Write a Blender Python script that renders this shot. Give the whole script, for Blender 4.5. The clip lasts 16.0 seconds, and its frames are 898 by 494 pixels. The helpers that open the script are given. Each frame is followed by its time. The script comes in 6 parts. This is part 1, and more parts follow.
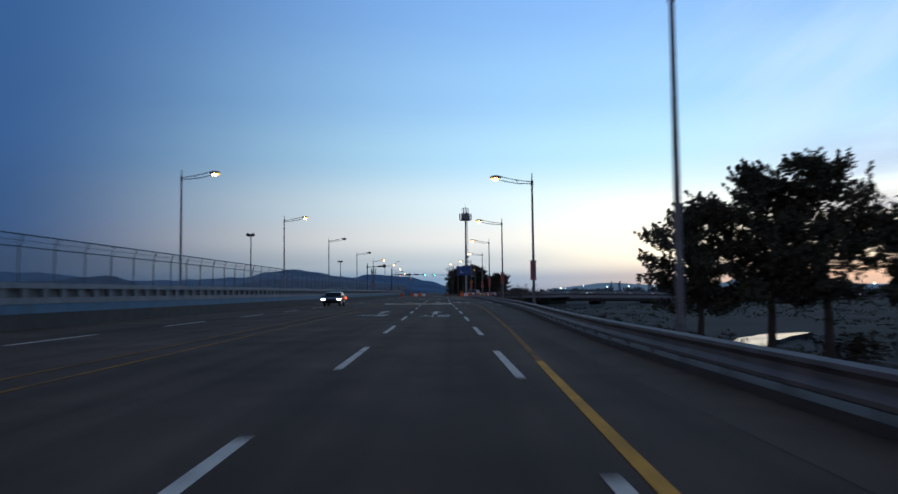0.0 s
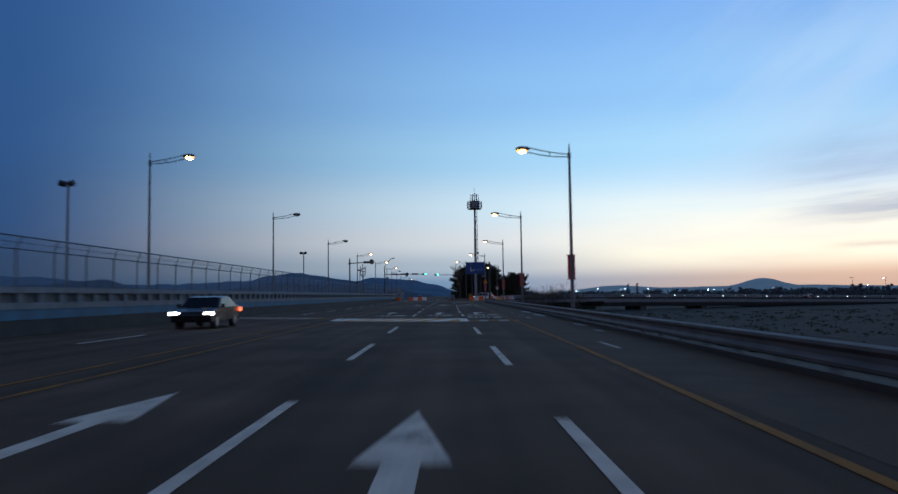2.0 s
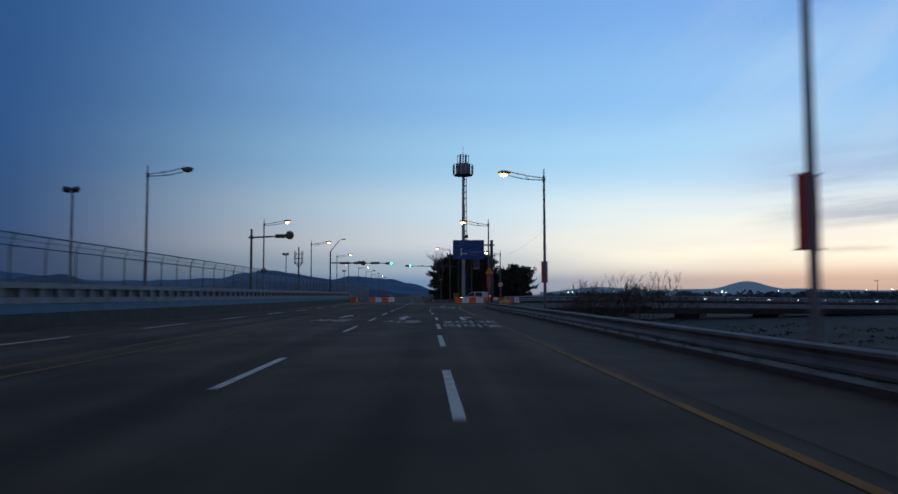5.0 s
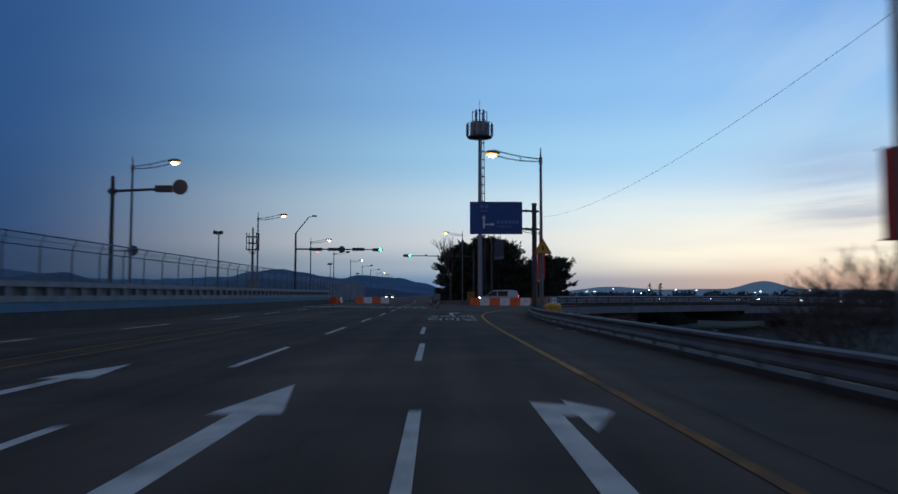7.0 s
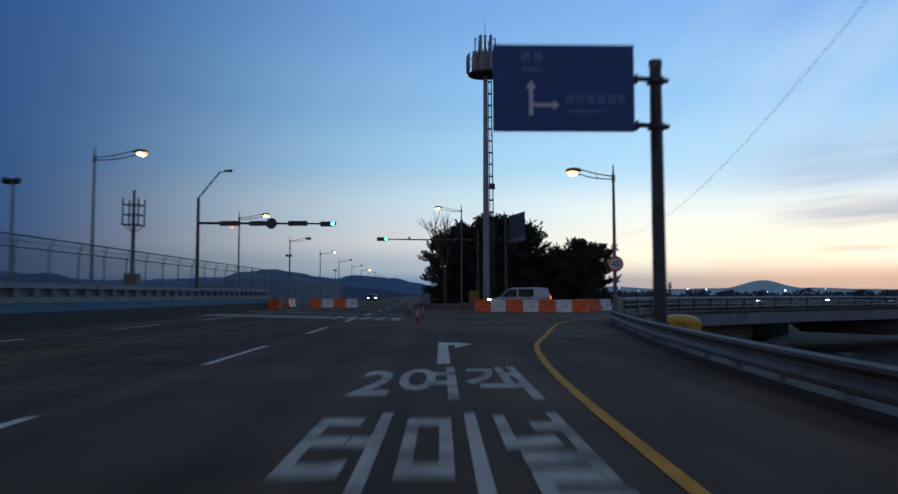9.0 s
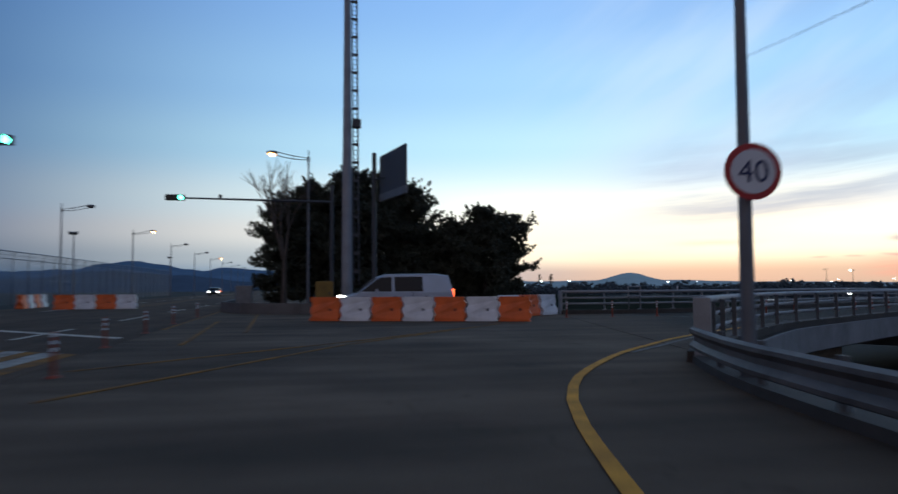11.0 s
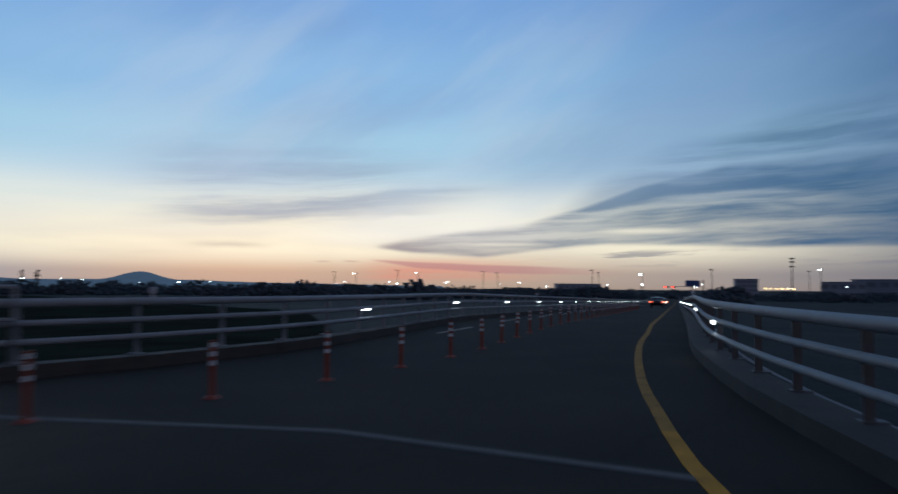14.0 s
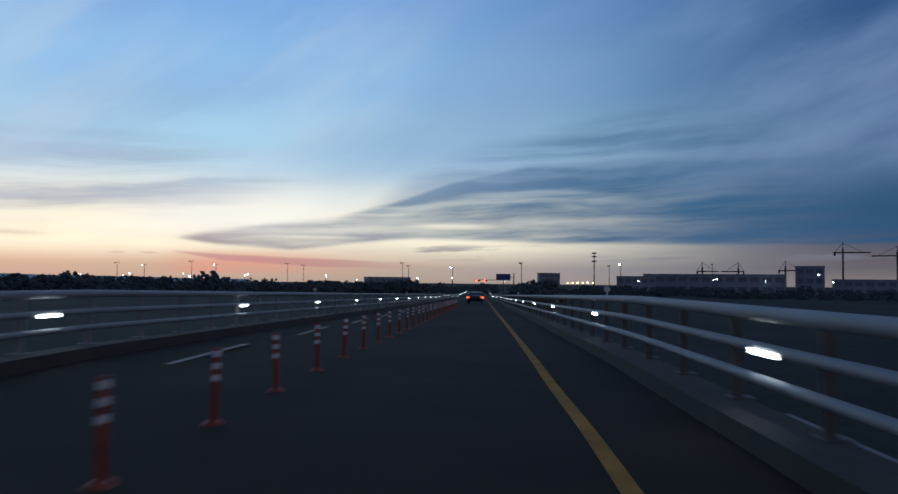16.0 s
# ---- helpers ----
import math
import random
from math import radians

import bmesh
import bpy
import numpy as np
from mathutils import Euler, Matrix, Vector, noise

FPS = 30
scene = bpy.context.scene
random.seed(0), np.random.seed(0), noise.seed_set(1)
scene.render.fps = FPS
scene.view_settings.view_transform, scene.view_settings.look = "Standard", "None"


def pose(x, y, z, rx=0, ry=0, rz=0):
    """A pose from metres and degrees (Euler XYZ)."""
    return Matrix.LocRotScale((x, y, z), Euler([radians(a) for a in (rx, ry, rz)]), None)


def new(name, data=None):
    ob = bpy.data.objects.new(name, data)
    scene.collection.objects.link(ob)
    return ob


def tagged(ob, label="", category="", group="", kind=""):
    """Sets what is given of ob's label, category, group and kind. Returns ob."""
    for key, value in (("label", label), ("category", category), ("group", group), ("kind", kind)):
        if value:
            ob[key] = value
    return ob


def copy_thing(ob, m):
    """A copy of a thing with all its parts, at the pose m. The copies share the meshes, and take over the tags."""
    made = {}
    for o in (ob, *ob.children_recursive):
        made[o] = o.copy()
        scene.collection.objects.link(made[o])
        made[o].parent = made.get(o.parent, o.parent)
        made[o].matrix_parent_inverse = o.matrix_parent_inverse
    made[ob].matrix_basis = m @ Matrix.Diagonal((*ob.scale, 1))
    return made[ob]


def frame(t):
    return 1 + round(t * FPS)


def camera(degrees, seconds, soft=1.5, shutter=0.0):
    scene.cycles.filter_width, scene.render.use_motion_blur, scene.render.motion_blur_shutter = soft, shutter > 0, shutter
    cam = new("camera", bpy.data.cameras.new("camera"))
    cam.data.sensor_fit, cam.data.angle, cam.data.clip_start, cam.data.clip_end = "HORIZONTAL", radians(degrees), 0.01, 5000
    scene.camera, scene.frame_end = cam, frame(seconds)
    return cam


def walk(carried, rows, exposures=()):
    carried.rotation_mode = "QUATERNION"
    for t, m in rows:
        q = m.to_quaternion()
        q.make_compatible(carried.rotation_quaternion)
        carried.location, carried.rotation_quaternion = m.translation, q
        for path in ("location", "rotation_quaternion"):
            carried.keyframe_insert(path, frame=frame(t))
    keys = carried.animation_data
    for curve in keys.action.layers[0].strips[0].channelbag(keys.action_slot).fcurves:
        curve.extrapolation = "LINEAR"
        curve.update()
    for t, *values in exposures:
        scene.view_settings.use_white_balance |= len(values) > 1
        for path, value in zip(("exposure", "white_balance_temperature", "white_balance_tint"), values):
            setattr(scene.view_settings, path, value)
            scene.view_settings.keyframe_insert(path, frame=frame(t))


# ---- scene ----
# ---- camera and its way ----
cam = camera(62.1, 16.0, soft=1.5, shutter=0.6)
# seconds, x, y, z, yaw, pitch, roll
PATH = [
    (0.0, 0.00, -0.00, 1.349, 0.20, 3.45, 0.61),
    (0.5, -0.13, 11.02, 1.349, 0.15, 3.42, 0.80),
    (1.0, -0.26, 22.01, 1.348, 0.16, 3.57, 0.63),
    (1.5, -0.40, 32.89, 1.349, 0.31, 3.58, 0.76),
    (2.0, -0.58, 43.61, 1.358, 0.56, 3.71, 0.79),
    (2.5, -0.70, 54.10, 1.354, 0.78, 3.70, 0.59),
    (3.0, -0.85, 64.51, 1.351, 0.43, 3.68, 0.48),
    (3.5, -1.00, 74.76, 1.352, -0.18, 3.71, 0.47),
    (4.0, -1.04, 84.90, 1.347, -0.78, 3.75, 0.17),
    (4.2, -0.98, 88.96, 1.353, -0.90, 3.67, 0.13),
    (4.9, -0.71, 103.19, 1.352, -1.04, 3.69, 0.13),
    (5.6, -0.26, 117.07, 1.350, -0.55, 3.74, 0.12),
    (6.3, -0.11, 129.97, 1.349, -0.22, 3.77, 0.12),
    (6.5, -0.15, 133.49, 1.348, -0.19, 3.70, 0.14),
    (7.0, -0.28, 142.19, 1.349, -0.24, 3.65, 0.00),
    (7.5, -0.35, 150.67, 1.347, -0.31, 3.60, 0.13),
    (8.0, -0.30, 159.07, 1.347, -0.49, 3.66, 0.25),
    (8.2, -0.27, 162.40, 1.356, -0.50, 3.66, 0.31),
    (8.9, -0.01, 174.48, 1.359, -0.55, 3.66, 0.18),
    (9.6, 0.64, 186.18, 1.355, -1.43, 3.65, -0.04),
    (10.3, 1.71, 195.94, 1.350, -4.79, 3.65, -0.17),
    (10.5, 2.02, 198.37, 1.348, -6.27, 3.37, -0.15),
    (11.0, 3.01, 204.21, 1.348, -9.94, 3.06, 0.32),
    (11.5, 4.21, 209.42, 1.349, -14.27, 2.96, -0.08),
    (12.0, 5.83, 213.76, 1.350, -19.77, 2.96, -0.07),
    (12.5, 7.84, 217.63, 1.352, -25.68, 2.99, -0.61),
    (13.0, 9.94, 221.09, 1.341, -32.65, 3.23, -1.36),
    (13.5, 12.49, 224.27, 1.351, -39.56, 3.37, -0.94),
    (14.0, 15.35, 227.13, 1.352, -46.01, 3.12, -0.43),
    (14.5, 18.63, 229.69, 1.347, -51.65, 2.87, -0.73),
    (15.0, 22.25, 232.11, 1.338, -56.34, 2.97, -1.00),
    (15.5, 26.09, 234.51, 1.343, -58.92, 2.74, -0.58),
    (16.0, 30.26, 236.80, 1.324, -60.45, 2.74, -0.58),
]
walk(cam, [(t, pose(x, y, z, 90 + pitch, roll, yaw)) for t, x, y, z, yaw, pitch, roll in PATH],
     exposures=[(0.0, 0.15, 6250, 10), (1.0, -0.05, 5850, 10), (2.0, -0.15, 5800, 10), (4.0, -0.2, 5800, 10), (6.5, -0.3, 5800, 10), (8.0, -0.2, 5850, 10),
                (10.3, 0.05, 6350, 10), (11.0, 0.15, 6450, 10), (11.5, 0.1, 6400, 10), (12.0, 0.0, 6350, 10), (12.5, -0.15, 6300, 10), (13.5, -0.35, 6150, 10),
                (14.5, -0.4, 6100, 10), (16.0, -0.3, 6100, 10)])


# ---- sky: dusk, the sun just under the horizon ----
def lin(r, g, b):
    """Linear colour from 0-255 display values."""
    f = lambda v: v / 255 / 12.92 if v <= 10.3 else ((v / 255 + 0.055) / 1.055) ** 2.4
    return (f(r), f(g), f(b), 1.0)


GLOW_AZ = -30.0  # where the sun went down, degrees from +y, clockwise negative
world = bpy.data.worlds.new("dusk_sky")
scene.world = world
world.use_nodes = True
wn = world.node_tree
wn.nodes.clear()


def wmath(op, a, b=None, c=None, clamp=False):
    n = wn.nodes.new("ShaderNodeMath")
    n.operation, n.use_clamp = op, clamp
    for i, v in enumerate((a, b, c)):
        if v is None:
            continue
        if isinstance(v, (int, float)):
            n.inputs[i].default_value = v
        else:
            wn.links.new(v, n.inputs[i])
    return n.outputs[0]


def wstep(v, lo, hi, to0=0.0, to1=1.0):
    n = wn.nodes.new("ShaderNodeMapRange")
    n.interpolation_type = "SMOOTHSTEP"
    wn.links.new(v, n.inputs[0])
    for i, k in enumerate((lo, hi, to0, to1)):
        n.inputs[1 + i].default_value = k
    return n.outputs[0]


def wramp(v, stops):
    n = wn.nodes.new("ShaderNodeValToRGB")
    n.color_ramp.interpolation = "EASE"
    els = n.color_ramp.elements
    while len(els) < len(stops):
        els.new(0.5)
    for e, (p, c) in zip(els, stops):
        e.position, e.color = p, c
    wn.links.new(v, n.inputs[0])
    return n.outputs[0]


def wmix(f, a, b, mode="MIX"):
    n = wn.nodes.new("ShaderNodeMixRGB")
    n.blend_type = mode
    for i, v in enumerate((f, a, b)):
        if isinstance(v, (int, float)):
            n.inputs[i].default_value = v
        elif isinstance(v, tuple):
            n.inputs[i].default_value = v
        else:
            wn.links.new(v, n.inputs[i])
    return n.outputs[0]


def wnoise(x, y, scale, detail, rough, seed):
    c = wn.nodes.new("ShaderNodeCombineXYZ")
    wn.links.new(x, c.inputs[0])
    wn.links.new(y, c.inputs[1])
    c.inputs[2].default_value = seed
    n = wn.nodes.new("ShaderNodeTexNoise")
    n.inputs["Scale"].default_value, n.inputs["Detail"].default_value, n.inputs["Roughness"].default_value = scale, detail, rough
    wn.links.new(c.outputs[0], n.inputs["Vector"])
    return n.outputs[0]


coord = wn.nodes.new("ShaderNodeTexCoord")
sep = wn.nodes.new("ShaderNodeSeparateXYZ")
wn.links.new(coord.outputs["Generated"], sep.inputs[0])
dx, dy, dz = sep.outputs
elev = wmath("MULTIPLY", wmath("ARCSINE", dz), 57.2958)
azim = wmath("MULTIPLY", wmath("ARCTAN2", dx, dy), 57.2958)  # clockwise from +y
flat = wmath("SQRT", wmath("ADD", wmath("MULTIPLY", dx, dx), wmath("ADD", wmath("MULTIPLY", dy, dy), 1e-6)))
gx, gy = math.sin(radians(-GLOW_AZ)), math.cos(radians(GLOW_AZ))
toward = wmath("DIVIDE", wmath("ADD", wmath("MULTIPLY", dx, gx), wmath("MULTIPLY", dy, gy)), flat)
glow = wstep(toward, 0.46, 1.04)
up = wmath("DIVIDE", elev, 90.0, clamp=True)
up = wmath("POWER", up, 0.5)
e = lambda d: (d / 90.0) ** 0.5
near_glow = wramp(up, [
    (e(0.0), lin(98, 132, 164)), (e(0.9), lin(138, 170, 196)), (e(2.2), lin(202, 214, 218)), (e(4.2), lin(250, 250, 242)),
    (e(6.5), lin(236, 254, 255)), (e(10.5), lin(188, 232, 254)), (e(15.0), lin(162, 210, 250)), (e(22.0), lin(138, 186, 242)), (e(90.0), lin(46, 58, 86))])
off_glow = wramp(up, [
    (e(0.0), lin(46, 68, 94)), (e(2.0), lin(46, 73, 106)), (e(6.0), lin(46, 80, 124)), (e(12.0), lin(50, 87, 136)),
    (e(22.0), lin(52, 90, 140)), (e(90.0), lin(38, 48, 72))])
sky = wmix(glow, off_glow, near_glow)
# the rosy grey sky opposite the afterglow
sky = wmix(wmath("MULTIPLY", wstep(toward, -0.05, -0.8), wstep(elev, 12.0, 55.0, 0.95, 0.2)), sky, lin(152, 140, 146))
# low cream, orange and rose bands along the horizon
warm = wmath("MULTIPLY", wmath("MULTIPLY", wstep(azim, -3.0, 30.0), wstep(azim, 46.0, 84.0, 1.0, 0.22)), wstep(elev, 1.2, 5.0, 1.0, 0.0))
sky = wmix(wmath("MULTIPLY", warm, 0.64), sky, lin(250, 202, 146))
haze = wmath("MULTIPLY", wstep(elev, 0.1, 1.5, 1.0, 0.0), wstep(azim, 0.0, 30.0))
sky = wmix(wmath("MULTIPLY", haze, 0.35), sky, lin(184, 168, 156))
cream = wmath("MULTIPLY", wmath("MULTIPLY", wstep(elev, 1.0, 3.0), wstep(elev, 4.4, 8.6, 1.0, 0.0)), wmath("MULTIPLY", wstep(azim, 2.0, 20.0), wstep(azim, 58.0, 84.0, 1.0, 0.0)))
bright = wmix(1.0, lin(255, 244, 212), (1.3, 1.3, 1.3, 1.0), "MULTIPLY")
patch = wnoise(wmath("MULTIPLY", azim, 0.05), wmath("MULTIPLY", elev, 0.35), 1.0, 4.0, 0.5, 20.3)
sky = wmix(wmath("MULTIPLY", cream, wstep(patch, 0.30, 0.62, 0.5, 0.95)), sky, bright)
# long flat cloud bank: a sharp tip by the glow that thickens away from it
azim = wmath("SUBTRACT", azim, 0.5)
warp = wnoise(wmath("MULTIPLY", azim, 0.09), wmath("MULTIPLY", elev, 0.22), 1.0, 5.0, 0.55, 12.4)
wel = wmath("ADD", elev, wmath("MULTIPLY", wmath("SUBTRACT", warp, 0.5), 1.1))
slant = wmath("ADD", wel, wmath("MULTIPLY", azim, -0.05))


def wcurve(v, stops):
    """A broken line through (v, value) stops."""
    lo, hi, most = stops[0][0], stops[-1][0], max(k for _, k in stops)
    n = wn.nodes.new("ShaderNodeValToRGB")
    els = n.color_ramp.elements
    while len(els) < len(stops):
        els.new(0.5)
    for el, (p, k) in zip(els, stops):
        el.position, el.color = (p - lo) / (hi - lo), (k / most, k / most, k / most, 1.0)
    wn.links.new(wmath("DIVIDE", wmath("SUBTRACT", v, lo), hi - lo, clamp=True), n.inputs[0])
    return wmath("MULTIPLY", n.outputs[0], most)


def wband(v, mid, half, soft):
    """One inside a band round mid, falling off over soft."""
    return wstep(wmath("ABSOLUTE", wmath("SUBTRACT", v, mid)), half - soft, half + soft, 1.0, 0.0)


streak = wnoise(wmath("MULTIPLY", azim, 0.030), wmath("MULTIPLY", slant, 0.62), 1.0, 4.0, 0.5, 3.1)
fine = wnoise(wmath("MULTIPLY", azim, 0.11), wmath("MULTIPLY", slant, 1.35), 1.0, 5.0, 0.58, 7.7)
grain = wmath("ADD", wmath("MULTIPLY", streak, 0.62), wmath("MULTIPLY", fine, 0.38))
thick = wstep(grain, 0.36, 0.60)
# pale sky that the bank stands against
pale = wmath("MULTIPLY", wmath("MULTIPLY", wstep(azim, 30.0, 41.0), wstep(azim, 46.0, 60.0, 1.0, 0.0)), wmath("MULTIPLY", wstep(elev, 2.4, 4.2), wstep(elev, 5.2, 8.6, 1.0, 0.0)))
sky = wmix(wmath("MULTIPLY", pale, 0.62), sky, wmix(1.0, lin(255, 250, 238), (1.22, 1.22, 1.22, 1.0), "MULTIPLY"))
top = wcurve(azim, [(39.2, 3.0), (42.0, 4.05), (45.0, 4.75), (49.8, 5.2), (53.7, 6.3), (57.0, 8.4), (62.0, 10.6), (69.0, 12.2), (76.0, 13.0), (100.0, 14.0)])
core = wcurve(azim, [(39.2, 3.0), (42.0, 3.75), (46.0, 4.35), (51.0, 5.0), (55.0, 6.2), (60.0, 7.9), (66.0, 9.2), (74.0, 9.6), (92.0, 9.0), (110.0, 8.6)])
foot = wcurve(azim, [(39.2, 3.0), (42.5, 2.55), (48.0, 2.3), (52.5, 2.85), (57.0, 3.25), (69.0, 3.0), (86.0, 2.9), (110.0, 2.8)])
low_el = wmath("ADD", elev, wmath("MULTIPLY", wmath("SUBTRACT", warp, 0.5), 0.45))
keep = wmath("MULTIPLY", wstep(wmath("SUBTRACT", low_el, foot), -0.12, 0.28), wstep(azim, 39.2, 40.4))
body = wmath("MULTIPLY", keep, wstep(wmath("SUBTRACT", core, low_el), -0.15, 0.55))
veils = wmath("MULTIPLY", keep, wstep(wmath("SUBTRACT", top, wel), -0.5, 1.6))
slot = wmath("MULTIPLY", wband(azim, 60.2, 2.6, 1.6), wband(low_el, 4.30, 0.16, 0.20))
slot = wmath("MAXIMUM", slot, wmath("MULTIPLY", wmath("MULTIPLY", wband(azim, 68.5, 2.4, 1.8), wband(low_el, 6.9, 0.12, 0.24)), 0.5))
slot = wmath("MAXIMUM", slot, wmath("MULTIPLY", wmath("MULTIPLY", wband(azim, 50.0, 2.6, 1.8), wband(low_el, 3.35, 0.07, 0.16)), 0.8))
cover = wmath("MULTIPLY", body, wmath("MULTIPLY_ADD", thick, 0.52, wstep(azim, 46.0, 72.0, 0.34, 0.46)))
cover = wmath("MAXIMUM", cover, wmath("MULTIPLY", veils, wmath("MULTIPLY", thick, wstep(azim, 50.0, 64.0, 0.25, 0.62))))
cover = wmath("MULTIPLY", cover, wmath("SUBTRACT", 1.0, wmath("MULTIPLY", slot, 0.85)))
cloud_col = wramp(wmath("DIVIDE", wmath("SUBTRACT", azim, 38.0), 60.0, clamp=True), [
    (0.0, lin(150, 143, 154)), (0.15, lin(132, 141, 162)), (0.34, lin(90, 126, 156)), (0.55, lin(60, 106, 144)), (1.0, lin(44, 86, 126))])
sky = wmix(cover, sky, cloud_col)
# thin detached bars of cloud over the horizon
bars = wmath("MULTIPLY", wstep(fine, 0.52, 0.64), wmath("MULTIPLY", wstep(elev, 1.5, 2.2), wstep(elev, 2.6, 3.1, 1.0, 0.0)))
bars = wmath("MULTIPLY", bars, wmath("MULTIPLY", wstep(azim, 50.0, 58.0), 0.65))
sky = wmix(bars, sky, lin(132, 134, 150))
for at, wide in ((35.9, 0.45), (38.0, 0.5)):
    sky = wmix(wmath("MULTIPLY", wmath("MULTIPLY", wband(azim, at, wide, 0.4), wband(low_el, 1.92, 0.03, 0.09)), 0.55), sky, lin(158, 132, 136))
# rose glow and a mauve wedge of cloud under the tip
rose = wmath("MULTIPLY", wmath("MULTIPLY", wstep(azim, 37.0, 41.5), wstep(azim, 43.0, 56.0, 1.0, 0.0)), wmath("MULTIPLY", wstep(elev, 0.2, 0.9), wstep(elev, 1.6, 2.6, 1.0, 0.0)))
sky = wmix(wmath("MULTIPLY", rose, wstep(fine, 0.34, 0.62, 0.25, 0.60)), sky, lin(248, 156, 136))
wedge_hi = wcurve(azim, [(39.2, 2.10), (43.0, 1.95), (50.0, 1.75), (58.0, 1.45)])
wedge_lo = wcurve(azim, [(39.2, 2.08), (43.0, 1.45), (50.0, 1.10), (58.0, 1.00)])
wedge = wmath("MULTIPLY", wstep(wmath("SUBTRACT", low_el, wedge_lo), -0.10, 0.12), wstep(wmath("SUBTRACT", wedge_hi, low_el), -0.06, 0.14))
wedge = wmath("MULTIPLY", wedge, wmath("MULTIPLY", wstep(azim, 39.2, 39.8), wstep(azim, 50.0, 60.0, 1.0, 0.0)))
sky = wmix(wmath("MULTIPLY", wedge, 0.66), sky, lin(200, 142, 148))
# small grey wisp and a long soft band towards the glow
sky = wmix(wmath("MULTIPLY", wmath("MULTIPLY", wband(azim, 29.0, 2.4, 2.0), wband(wel, 3.05, 0.12, 0.30)), 0.55), sky, lin(176, 174, 172))
soft_band = wmath("MULTIPLY", wband(wmath("ADD", wel, wmath("MULTIPLY", wmath("SUBTRACT", azim, 30.0), -0.10)), 5.7, 0.45, 0.95), wmath("MULTIPLY", wstep(azim, 26.0, 32.0), wstep(azim, 44.0, 52.0, 1.0, 0.0)))
sky = wmix(wmath("MULTIPLY", soft_band, wstep(grain, 0.34, 0.60, 0.25, 0.62)), sky, lin(158, 180, 202))
# grey wisps left of the cloud, and a thin veil over everything
wisp = wmath("MULTIPLY", wmath("MULTIPLY", wstep(azim, 20.0, 28.0), wstep(azim, 36.0, 50.0, 1.0, 0.0)), wmath("MULTIPLY", wstep(wel, 3.6, 5.4), wstep(wel, 8.0, 12.0, 1.0, 0.0)))
sky = wmix(wmath("MULTIPLY", wisp, wmath("MULTIPLY_ADD", wstep(grain, 0.38, 0.62), 0.5, 0.12)), sky, lin(150, 170, 196))
veil = wnoise(wmath("MULTIPLY", azim, 0.03), wmath("MULTIPLY", wmath("ADD", elev, wmath("MULTIPLY", azim, -0.35)), 0.09), 1.0, 5.0, 0.55, 1.3)
sky = wmix(wmath("MULTIPLY", wmath("MULTIPLY", wstep(veil, 0.36, 0.64), 0.55), wmath("MULTIPLY", wstep(azim, 14.0, 40.0), wstep(elev, 5.0, 10.0))), sky, lin(150, 178, 216))
ray = wnoise(wmath("MULTIPLY", azim, 0.06), wmath("MULTIPLY", wmath("ADD", wel, wmath("MULTIPLY", azim, -0.62)), 0.16), 1.0, 4.0, 0.5, 5.9)
sky = wmix(wmath("MULTIPLY", wmath("MULTIPLY", wstep(ray, 0.38, 0.66), 0.42), wmath("MULTIPLY", wmath("MULTIPLY", wstep(azim, 8.0, 28.0), wstep(azim, 50.0, 64.0, 1.0, 0.0)), wmath("MULTIPLY", wstep(elev, 4.0, 8.0), wstep(elev, 16.0, 26.0, 1.0, 0.3)))), sky, lin(206, 226, 244))
nish = wn.nodes.new("ShaderNodeTexSky")
nish.sky_type, nish.sun_disc = "NISHITA", False
nish.sun_elevation, nish.sun_rotation = radians(0.5), radians(-GLOW_AZ)
sky = wmix(0.01, sky, nish.outputs[0], "ADD")
back = wn.nodes.new("ShaderNodeBackground")
back.inputs["Strength"].default_value = 1.0
wn.links.new(sky, back.inputs["Color"])
wout = wn.nodes.new("ShaderNodeOutputWorld")
wn.links.new(back.outputs[0], wout.inputs["Surface"])


